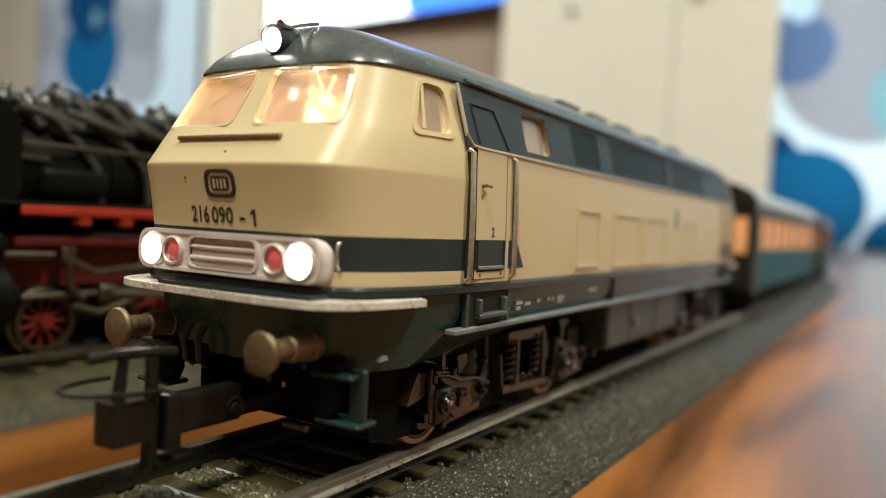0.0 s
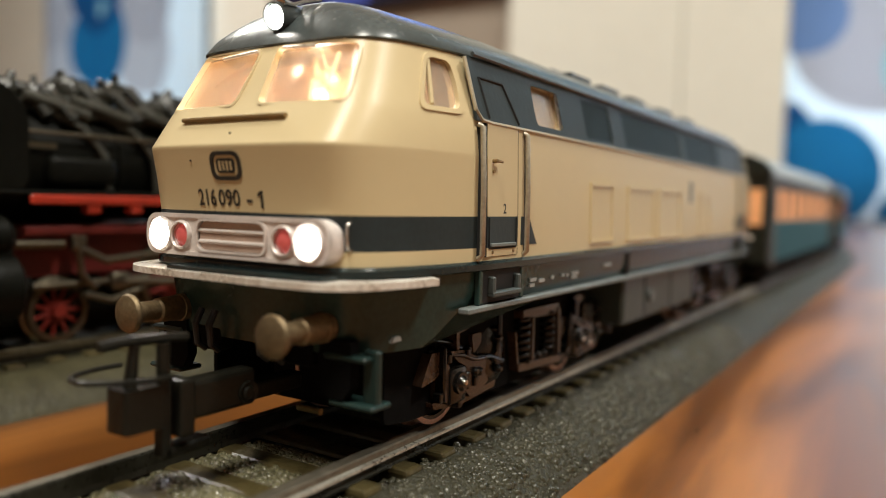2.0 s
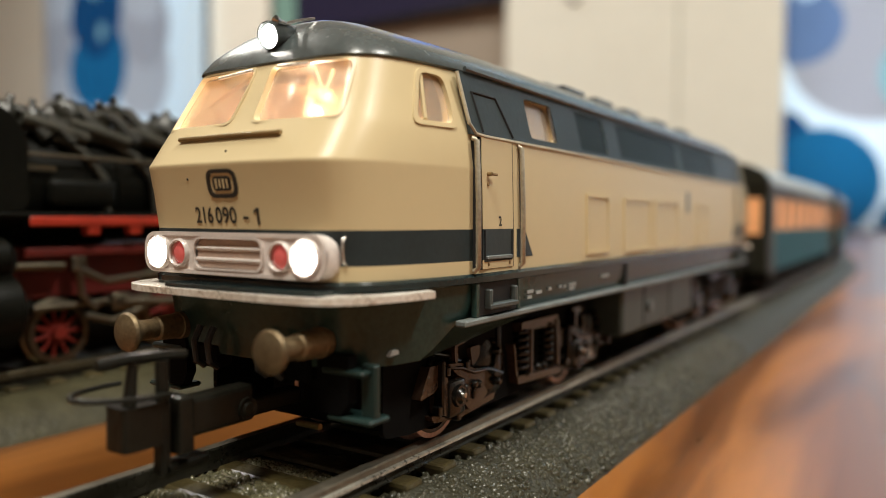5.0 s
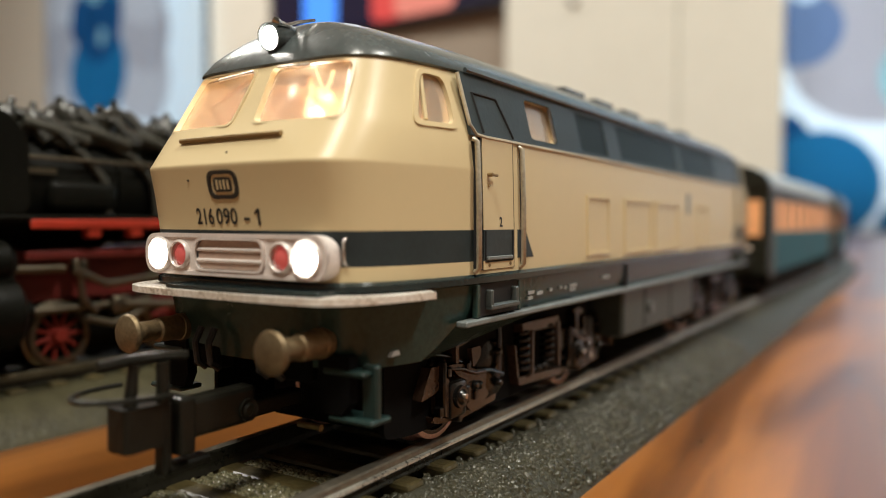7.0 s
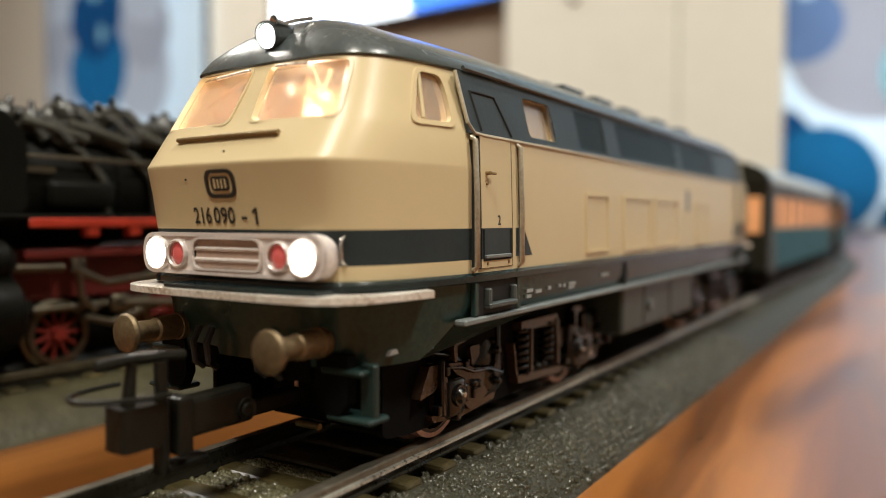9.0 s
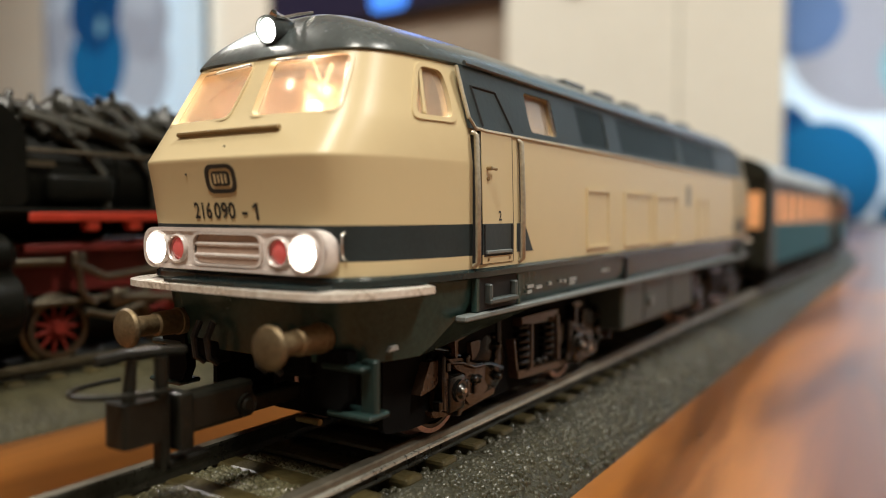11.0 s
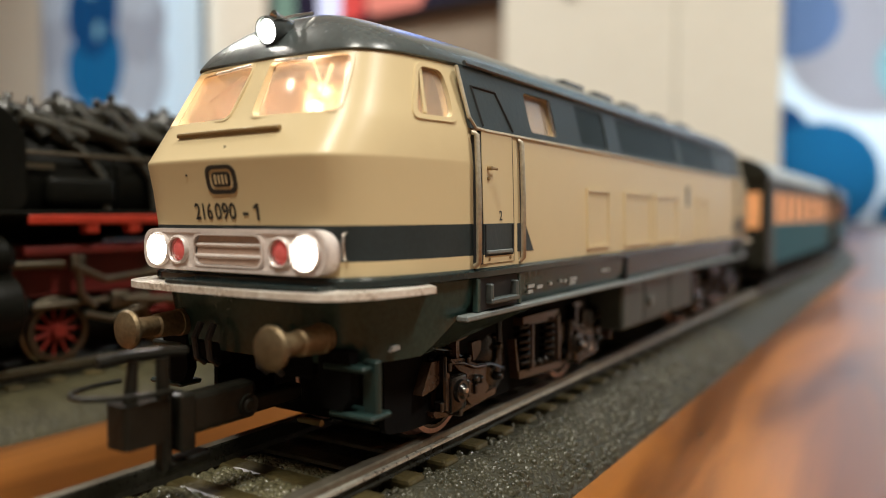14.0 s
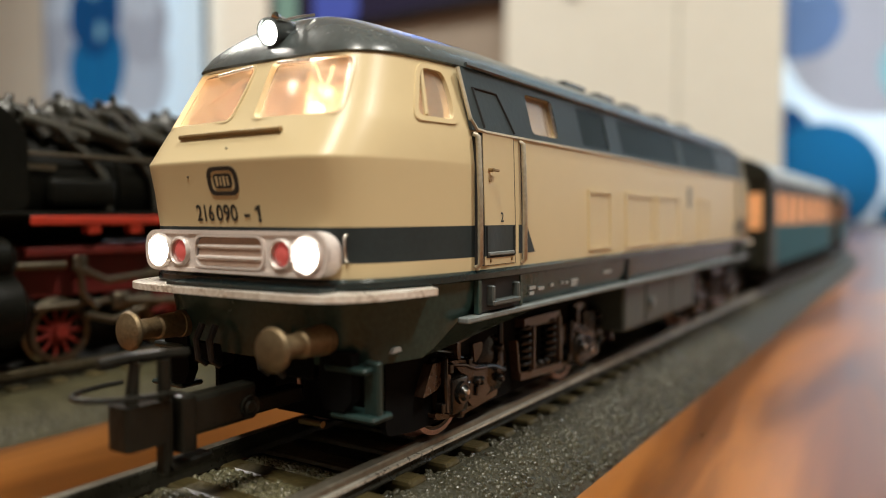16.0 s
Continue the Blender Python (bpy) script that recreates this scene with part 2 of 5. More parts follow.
def wood_floor_material():
    m = mat("floor_wood", (0.35, 0.16, 0.06), 0.28)
    nt = m.node_tree
    b = nt.nodes["Principled BSDF"]
    tc = nt.nodes.new("ShaderNodeTexCoord")
    mp = nt.nodes.new("ShaderNodeMapping")
    mp.inputs["Scale"].default_value = (55, 6, 20)
    n = nt.nodes.new("ShaderNodeTexNoise")
    n.inputs["Scale"].default_value, n.inputs["Detail"].default_value, n.inputs["Distortion"].default_value = 1.0, 8, 1.2
    info = nt.nodes.new("ShaderNodeObjectInfo")
    addv = nt.nodes.new("ShaderNodeVectorMath")
    addv.operation = "ADD"
    mul = nt.nodes.new("ShaderNodeMath")
    mul.operation = "MULTIPLY"
    mul.inputs[1].default_value = 37.0
    nt.links.new(info.outputs["Random"], mul.inputs[0])
    nt.links.new(tc.outputs["Object"], addv.inputs[0])
    nt.links.new(mul.outputs[0], addv.inputs[1])
    nt.links.new(addv.outputs[0], mp.inputs["Vector"])
    nt.links.new(mp.outputs[0], n.inputs["Vector"])
    ramp = nt.nodes.new("ShaderNodeValToRGB")
    cr = ramp.color_ramp
    cr.elements[0].position, cr.elements[0].color = 0.3, (0.06, 0.019, 0.003, 1)
    cr.elements[1].position, cr.elements[1].color = 0.7, (0.37, 0.138, 0.028, 1)
    e = cr.elements.new(0.5)
    e.color = (0.19, 0.065, 0.012, 1)
    nt.links.new(n.outputs[0], ramp.inputs[0])
    nt.links.new(ramp.outputs[0], b.inputs["Base Color"])
    mr = nt.nodes.new("ShaderNodeMapRange")
    mr.inputs["To Min"].default_value, mr.inputs["To Max"].default_value = 0.2, 0.42
    nt.links.new(n.outputs[0], mr.inputs["Value"])
    nt.links.new(mr.outputs[0], b.inputs["Roughness"])
    b.inputs["Coat Weight"].default_value = 0.5
    b.inputs["Coat Roughness"].default_value = 0.25
    return m


wood_floor_material()


def curtain_material(name, DISCS):
    """White cloth printed with large overlapping discs in blue, grey and turquoise."""
    m = mat(name, (0.75, 0.8, 0.85), 0.8)
    nt = m.node_tree
    b = nt.nodes["Principled BSDF"]
    tc = nt.nodes.new("ShaderNodeTexCoord")
    sep = nt.nodes.new("ShaderNodeSeparateXYZ")
    nt.links.new(tc.outputs["Object"], sep.inputs[0])
    last = None
    # centre along the cloth, height, radius (metres) and colour of each printed disc
    for x, z, r, c in DISCS:
        sub = nt.nodes.new("ShaderNodeCombineXYZ")
        nt.links.new(sep.outputs[0], sub.inputs[0])
        nt.links.new(sep.outputs[2], sub.inputs[1])
        dist = nt.nodes.new("ShaderNodeVectorMath")
        dist.operation = "DISTANCE"
        dist.inputs[1].default_value = (x, z, 0)
        nt.links.new(sub.outputs[0], dist.inputs[0])
        lt = nt.nodes.new("ShaderNodeMath")
        lt.operation = "LESS_THAN"
        lt.inputs[1].default_value = r
        nt.links.new(dist.outputs["Value"], lt.inputs[0])
        mix = nt.nodes.new("ShaderNodeMix")
        mix.data_type = "RGBA"
        nt.links.new(lt.outputs[0], mix.inputs[0])
        if last is None:
            mix.inputs[6].default_value = (0.72, 0.80, 0.86, 1)
        else:
            nt.links.new(last, mix.inputs[6])
        mix.inputs[7].default_value = (*c, 1)
        last = mix.outputs[2]
    nt.links.new(last, b.inputs["Base Color"])
    tr = nt.nodes.new("ShaderNodeBsdfTranslucent")
    nt.links.new(last, tr.inputs["Color"])
    mx = nt.nodes.new("ShaderNodeMixShader")
    mx.inputs[0].default_value = 0.55
    nt.links.new(b.outputs[0], mx.inputs[1])
    nt.links.new(tr.outputs[0], mx.inputs[2])
    nt.links.new(mx.outputs[0], nt.nodes["Material Output"].inputs["Surface"])
    return m


BLUE, NAVY, GREY, TEAL = (0.014, 0.165, 0.34), (0.010, 0.085, 0.22), (0.42, 0.42, 0.46), (0.30, 0.50, 0.55)
SLATE, PALE = (0.16, 0.24, 0.40), (0.6, 0.72, 0.82)
FAR_DISCS = [(0.7, 0.8, 0.2, NAVY), (0.8, 0.3, 0.22, GREY), (1.0, 0.6, 0.18, BLUE), (0.20, 1.05, 0.2, BLUE), (0.5, 1.3, 0.25, TEAL), (0.9, 1.7, 0.25, NAVY),
             (-0.03, 0.25, 0.115, NAVY), (0.10, 0.135, 0.165, BLUE), (0.37, 0.0, 0.12, BLUE), (0.25, 0.56, 0.25, GREY), (0.05, 0.60, 0.11, SLATE), (0.38, 0.44, 0.13, TEAL), (0.06, 0.72, 0.04, PALE)]
MIST = (0.50, 0.51, 0.55)
SIDE_DISCS = [(0.12, 0.8, 0.22, MIST), (0.10, 1.05, 0.2, GREY), (0.12, 1.35, 0.2, MIST), (0.93, 0.78, 0.22, MIST), (0.95, 1.02, 0.2, GREY), (0.93, 1.28, 0.21, MIST), (0.96, 1.52, 0.2, MIST),
              (0.53, 0.86, 0.27, BLUE), (0.52, 1.16, 0.25, NAVY), (0.56, 1.05, 0.05, TEAL), (0.50, 1.42, 0.17, TEAL), (0.68, 1.36, 0.12, BLUE), (0.2, 0.4, 0.25, NAVY), (0.8, 0.3, 0.22, BLUE),
              (0.3, 1.8, 0.2, NAVY), (0.9, 1.9, 0.22, GREY), (1.25, 1.75, 0.15, TEAL)]
curtain_material("curtain_far", FAR_DISCS)
curtain_material("curtain_side", SIDE_DISCS)

# ---- the room ----
FLOOR_Z = -0.65
RAIL_Z = 0.17
TRACK_X = 0.1
WALL_Y = 250.0


def centre_x(y):
    """The main track runs straight under the train and bends gently far behind it."""
    return -max(0.0, y - 40.0) ** 2 / 420.0


def slab(name, x0, x1, y0, y1, z0, z1, material, label="", category=""):
    return tagged(part(name, box(BM(), x0, x1, y0, y1, z0, z1), material), label, category, "", "structure")


WINDOWS = ((-29.0, 87.0), (-434.0, -298.0))


def build_windows(wall):
    """Two tall windows behind the curtains, cut through the far wall."""
    cut(wall, [box(BM(), a, b, WALL_Y - 5, WALL_Y + 20, 8, 215) for a, b in WINDOWS])
    for n, (a, b) in enumerate(WINDOWS):
        bm = BM()
        o, i = [(a, 8), (b, 8), (b, 215), (a, 215)], [(a + 5, 13), (b - 5, 13), (b - 5, 210), (a + 5, 210)]
        frame_prism(bm, o, i, XZ, WALL_Y + 7, WALL_Y + 11)
        w = tagged(part("window_%d" % (n + 1), bm, MATS["ceiling_paint"]), "white window behind the printed curtain", "window", "", "structure")
        g = part("pane", box(BM(), a + 5, b - 5, WALL_Y + 8.5, WALL_Y + 9, 13, 210), MATS["clear_pane"], w)
        g.visible_shadow = False


mat("clear_pane", (1, 1, 1), 0.02, trans=1.0)


def build_room():
    slab("wall_north", -600, 260, WALL_Y, WALL_Y + 12, FLOOR_Z, 255, MATS["wall_paint"], "plain cream painted wall at the far end of the room", "wall")
    build_windows([o for o in scene.objects if o.name == "wall_north"][0])
    # walls out of view, dark only to weaken bounced light
    slab("wall_south", -600, 260, -262, -250, FLOOR_Z, 255, MATS["unseen_wall_dark"], "unseen room wall, kept dark to cut bounced light", "wall")
    slab("wall_east", 260, 272, -262, WALL_Y + 12, FLOOR_Z, 255, MATS["unseen_wall_dark"], "unseen room wall, kept dark to cut bounced light", "wall")
    slab("wall_west", -612, -600, -262, WALL_Y + 12, FLOOR_Z, 255, MATS["unseen_wall_dark"], "unseen room wall, kept dark to cut bounced light", "wall")
    slab("ceiling", -612, 272, -262, WALL_Y + 12, 255, 265, MATS["ceiling_paint"], "plain white ceiling", "ceiling")


def build_floor():
    f = slab("floor", -612, 272, -262, WALL_Y + 12, FLOOR_Z - 3, FLOOR_Z - 0.05, MATS["floor_wood"], "warm brown wooden plank floor with soft gloss", "floor")
    rnd = random.Random(4)
    for i in range(-6, 6):
        x0 = i * 19.0 + 12.3
        y = -60 + rnd.random() * 60
        while y < WALL_Y - 5:
            n = min(90 + rnd.random() * 60, WALL_Y - 0.5 - y)
            p = part("plank", box(BM(), x0 + 0.03, x0 + 18.97, y, y + n - 0.06, FLOOR_Z - 1.5, FLOOR_Z, 0.03, 1), MATS["floor_wood"], f)
            y += n


def build_tv():
    tv = thing("television", (-190, WALL_Y - 0.9, 84), "large flat black television mounted on the cream wall, switched on", "television", rz=-2.5)
    part("housing", box(BM(), -62, 76, -5, -1, -1.5, 82, 0.6), MATS["tv_plastic"], tv)
    part("screen", box(BM(), -60.5, 74.5, -5.3, -5.05, 1.2, 80.5), MATS["screen_dark"], tv, "lit screen with a dark picture")
    # constant blue glow above the view, added for the roof's reflection
    part("picture_sky", box(BM(), -60, 74, -5.34, -5.28, 34, 80), MATS["screen_blue"], tv, "added blue glow high on the screen for the roof to reflect")
    part("wall_bracket", box(BM(), -20, 30, -1, 0, 20, 60), MATS["tv_plastic"], tv)
    return tv


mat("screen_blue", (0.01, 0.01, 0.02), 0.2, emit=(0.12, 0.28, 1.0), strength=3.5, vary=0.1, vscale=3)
mat("screen_dark", (0.01, 0.01, 0.02), 0.2, emit=(0.25, 0.18, 0.42), strength=0.06, vary=0.1, vscale=3)


def build_curtain(name, x0, width, label, cloth):
    bm = BM()
    n, h = 90, 24
    rows = []
    for j in range(h + 1):
        z = FLOOR_Z + 1.0 + (245 - FLOOR_Z) * j / h
        rows.append([Vector((width * i / n, -2.2 * math.sin(i / n * width / 9.0) - 0.8 * math.sin(i * 0.37 + 1), z)) for i in range(n + 1)])
    ring(bm, rows, closed=False)
    bmesh.ops.solidify(bm, geom=bm.faces[:], thickness=0.15)
    c = thing(name, (x0, WALL_Y - 6, 0), label, "curtain")
    part("cloth", bm, MATS[cloth], c, smooth=60)
    bm = BM()
    cyl(bm, (-6, 0, 246), (width + 6, 0, 246), 1.1)
    part("curtain_rod", bm, MATS["silver_paint"], c)
    return c


# ---- track ----


def bed(name, cx, y0, y1, label, dark=False):
    bm = BM()
    left = [(-0.88, FLOOR_Z), (-0.86, -0.3), (-0.84, -0.15), (-0.8, -0.09), (-0.25, -0.08)] if dark else [(-2.15, FLOOR_Z), (-2.1, -0.3), (-2.0, -0.15), (-1.7, -0.09), (-1.0, -0.08)]
    prof = left + ([(1.1, -0.08), (1.13, -0.2), (1.4, -0.2), (1.45, -0.09)] if dark else [(1.3, -0.08)]) + [(1.6, -0.11), (1.85, -0.2), (2.05, -0.32), (2.2, -0.46), (2.31, -0.58), (2.35, FLOOR_Z)]
    ys = [y0 + (y1 - y0) * i / 60 for i in range(61)]
    ring(bm, [[Vector((cx(y) + x, y, z)) for x, z in prof] for y in ys], True, True)
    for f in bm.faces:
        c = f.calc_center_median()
        # left of this offset the engine's shadow is coloured into the main bed
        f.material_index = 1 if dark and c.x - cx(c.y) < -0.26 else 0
    return tagged(part(name, bm, [MATS["ballast" if dark else "olive_bed"], MATS["bed_shaded"]], smooth=40), label, "roadbed", "track roadbeds", "structure")


def build_track(cx, y0, y1, near=True):
    t = thing("railway_track", (0, 0, 0), "model railway track with steel rails on brown plastic sleepers", "track", "model railway tracks")
    for s in (-1, 1):
        bm = BM()
        prof = [(-0.10, -0.04), (-0.085, 0.02), (-0.075, 0.15), (-0.06, RAIL_Z), (0.06, RAIL_Z), (0.075, 0.155), (0.08, 0.105),
                (0.13, 0.10), (0.135, 0.075), (0.085, 0.06), (0.085, 0.0), (0.11, -0.02), (0.11, -0.04)]
        prof = [(s * x, z) for x, z in prof]
        ys = [y0 + (y1 - y0) * i / 70 for i in range(71)]
        ring(bm, [[Vector((cx(y) + TRACK_X + (1.03 if s > 0 else -0.74) + x, y, z)) for x, z in prof] for y in ys], True, True)
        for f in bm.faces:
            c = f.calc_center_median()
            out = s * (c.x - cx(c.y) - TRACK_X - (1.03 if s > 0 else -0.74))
            # shade on the sides and glint on the near ledge come from colour
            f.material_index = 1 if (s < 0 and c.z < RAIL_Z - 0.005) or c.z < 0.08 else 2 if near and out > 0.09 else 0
        part("rail", bm, [MATS["rail_steel" if near else "rail_olive"], MATS["rail_steel_shaded"], MATS["rail_steel_glint"]], t, "worn steel rail")
    bm = box(BM(), -0.94, 1.36, -0.15, 0.15, -0.18, -0.03, 0.045, 2)
    first = part("sleeper", bm, MATS["sleeper_plastic"], t)
    y, k = y0 + 0.3, 0
    while y < min(y1, 46):
        o = first if k == 0 else first.copy()
        if k:
            scene.collection.objects.link(o)
        o.location = cmv((cx(y) + TRACK_X, y, 0))
        y, k = y + 0.66, k + 1
    return t


def build_wardrobe():
    w = thing("wardrobe", (-78, WALL_Y, FLOOR_Z), "plain cream wardrobe with two tall doors against the wall", "wardrobe")
    part("carcass", box(BM(), -47, 47, -7, 0, 0, 220, 0.3), MATS["cream_lacquer"], w)
    for x0, x1, k in ((-46.8, 15.6, -20.0), (16.0, 47, 23.0)):
        dr = part("door", box(BM(), x0, x1, -10, -7.05, 6, 219, 0.25), MATS["cream_lacquer"], w, "smooth cream door")
        bm = BM()
        cyl(bm, (k, -10, 79), (k, -12.5, 79), 1.2, seg=16)
        part("knob", bm, MATS["knob_grey"], dr, "grey round knob")


mat("cream_lacquer", (0.86, 0.86, 0.77), 0.5, vary=0.03, vscale=5, bump=0.05)
mat("knob_grey", (0.3, 0.28, 0.25), 0.4, 0.3, vary=0.1, vscale=50)
mat("taupe_slab", (0.36, 0.30, 0.24), 0.6, vary=0.08, vscale=8, bump=0.1)
build_room()
build_floor()
build_wardrobe()
# thin slab added to turn the wall behind the television grey-brown
tagged(part("wall_panel", box(BM(), -256, -126, WALL_Y - 0.8, WALL_Y - 0.02, 5, 175), MATS["taupe_slab"]), "grey-brown slab on the wall behind the television", "panel", "", "structure")
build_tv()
build_curtain("curtain", -31, 120, "white curtain printed with large blue and grey discs", "curtain_far")
lamp("window_light_far", "AREA", (29, WALL_Y + 5, 112), (29, 0, 112), 26, (0.86, 0.94, 1.0), 1.14, 2.05)
lamp("window_light_side", "AREA", (-366, WALL_Y + 5, 112), (-366, 0, 112), 15, (0.80, 0.92, 1.0), 1.34, 2.05)
build_curtain("curtain", -436, 141, "white curtain printed with large blue and grey discs beside the television", "curtain_side")
bed("roadbed_main", centre_x, -12, 150, "grey textured roadbed, left edge darkened for the engine shadow", True)
STEAM_X = -7.5
bed("roadbed_side", lambda y: STEAM_X, -12, 90, "grey textured roadbed under the side track")
build_track(centre_x, -12, 150)
build_track(lambda y: STEAM_X, -12, 60, False)

# ---- the diesel engine ----
MID = 9.05  # the engine is alike at both ends of this
Q = [(0, 0), (0.6, 0.01), (1.05, 0.05), (1.3, 0.17), (1.47, 0.42), (1.59, 0.85), (1.68, 1.4), (1.75, 2.0)]
WINDSCREEN = [(0.15, 3.54), (1.20, 3.535), (1.10, 4.14), (0.10, 4.15)]
CAB_WINDOW = [(1.34, 3.55), (1.93, 3.555), (1.96, 3.85), (1.93, 4.09), (1.58, 4.10)]
ENGINE_WINDOWS = ((5.12, 6.15), (6.72, 9.95), (10.25, 12.95))
QS = [(p[0], p[1]) for p in smoothed([(x, y, 0) for x, y in Q], 3)]
SHELL = [(2.03, 0.44, 1.75), (2.17, 0.43, 1.75), (2.5, 0.40, 1.748), (2.85, 0.34, 1.738), (3.10, 0.282, 1.732), (3.125, 0.276, 1.731), (3.14, 0.278, 1.7305), (3.155, 0.288, 1.73), (3.18, 0.306, 1.7285),
         (3.48, 0.51, 1.72), (3.56, 0.565, 1.70), (3.85, 0.74, 1.63), (4.11, 0.87, 1.565), (4.17, 0.90, 1.55)]


def hull(yf, xs, inset=0.0):
    """The engine's outline from above at one height: front at yf, half width xs."""
    quarter = [(x * xs / 1.75, yf + y) for x, y in QS]
    quarter = [(max(0, x - inset * (x / xs) ** 0.5) if x else 0, y + inset * (1 - min(y, 2.6) / 2.6)) for x, y in quarter]
    xe, ye = quarter[-1]
    side = [(xe, ye + (2 * MID - 2 * ye) * k / 12) for k in range(1, 12)]
    right = quarter + side + [(x, 2 * MID - y) for x, y in reversed(quarter)]
    return right + [(-x, y) for x, y in reversed(right[1:-1])]


def shell_at(z, col):
    return float(np.interp(z, [s[0] for s in SHELL], [s[col] for s in SHELL]))


def front_y(x, z):
    xs = shell_at(z, 2)
    return shell_at(z, 1) + float(np.interp(abs(x) * 1.75 / xs, [q[0] for q in QS], [q[1] for q in QS]))


def on_front(d):
    """Places of a decal on the nose, d centimetres proud of it."""
    return lambda u, v, k: Vector((u, front_y(u, v) - d * k, v))


def side_slab(bm, y0, y1, zs, proud, sunk=-0.05, s=1):
    """A plate on the engine's side that follows its lean."""
    rows = []
    for z in zs:
        x = shell_at(z, 2)
        rows.append([Vector((s * (x + sunk), y0, z)), Vector((s * (x + proud), y0, z)), Vector((s * (x + proud), y1, z)), Vector((s * (x + sunk), y1, z))])
    ring(bm, rows, True, True)
    return bm


def letters(text, size, place, material, parent, name, label="", width=0.0):
    """Built-in letters laid on a surface, squeezed to a width: place(u, v) gives the point."""
    cu = bpy.data.curves.new("text", "FONT")
    cu.body, cu.size, cu.align_x, cu.align_y, cu.offset, cu.resolution_u = text, size, "CENTER", "CENTER", size * 0.018, 3
    tmp = new("text", cu)
    bpy.context.view_layer.update()
    me = bpy.data.meshes.new_from_object(tmp.evaluated_get(bpy.context.evaluated_depsgraph_get()))
    bpy.data.objects.remove(tmp)
    bm = BM()
    bm.from_mesh(me)
    bmesh.ops.triangulate(bm, faces=bm.faces)
    lo, hi = min(v.co.x for v in bm.verts), max(v.co.x for v in bm.verts)
    for v in bm.verts:
        if width:
            v.co.x = ((v.co.x - lo) / (hi - lo) - 0.5) * width
        v.co = place(v.co.x, v.co.y)
    return part(name, bm, material, parent, label)


mat("grille_brown", (0.46, 0.33, 0.26), 0.5, vary=0.12, vscale=400)
mat("ledge_gloss", (0.014, 0.024, 0.025), 0.12, vary=0.2, vscale=300, bump=0.05, bscale=900, rvary=0.06)
mat("brown_panel", (0.22, 0.14, 0.11), 0.5, vary=0.1, vscale=200)
mat("matt_black", (0.004, 0.004, 0.004), 0.8, spec=0.08, vary=0.3, vscale=200)
mat("dark_print", (0.022, 0.022, 0.02), 0.45, vary=0.25, vscale=600)
mat("grey_print", (0.35, 0.37, 0.36), 0.6, vary=0.25, vscale=600)
mat("groove", (0.008, 0.008, 0.008), 0.7, vary=0.2, vscale=300)
mat("sill_paint", (0.16, 0.18, 0.175), 0.4, vary=0.25, vscale=400, bump=0.15, rvary=0.1)
mat("tank_paint", (0.044, 0.060, 0.053), 0.45, vary=0.2, vscale=200, bump=0.1)
mat("step_grey", (0.06, 0.07, 0.066), 0.4, vary=0.2, vscale=300)
mat("rust_brown", (0.044, 0.026, 0.017), 0.22, vary=0.3, vscale=250, bump=0.1)
mat("tread", (0.62, 0.42, 0.34), 0.4, 0.3, vary=0.2, vscale=300)
mat("bulb", (1, 0.8, 0.5), 0.3, emit=(1.0, 0.66, 0.32), strength=10)
mat("bar_bronze", (0.24, 0.16, 0.07), 0.35, 0.3, vary=0.2, vscale=300)
mat("brass", (0.2, 0.15, 0.07), 0.35, 0.8, vary=0.2, vscale=300)


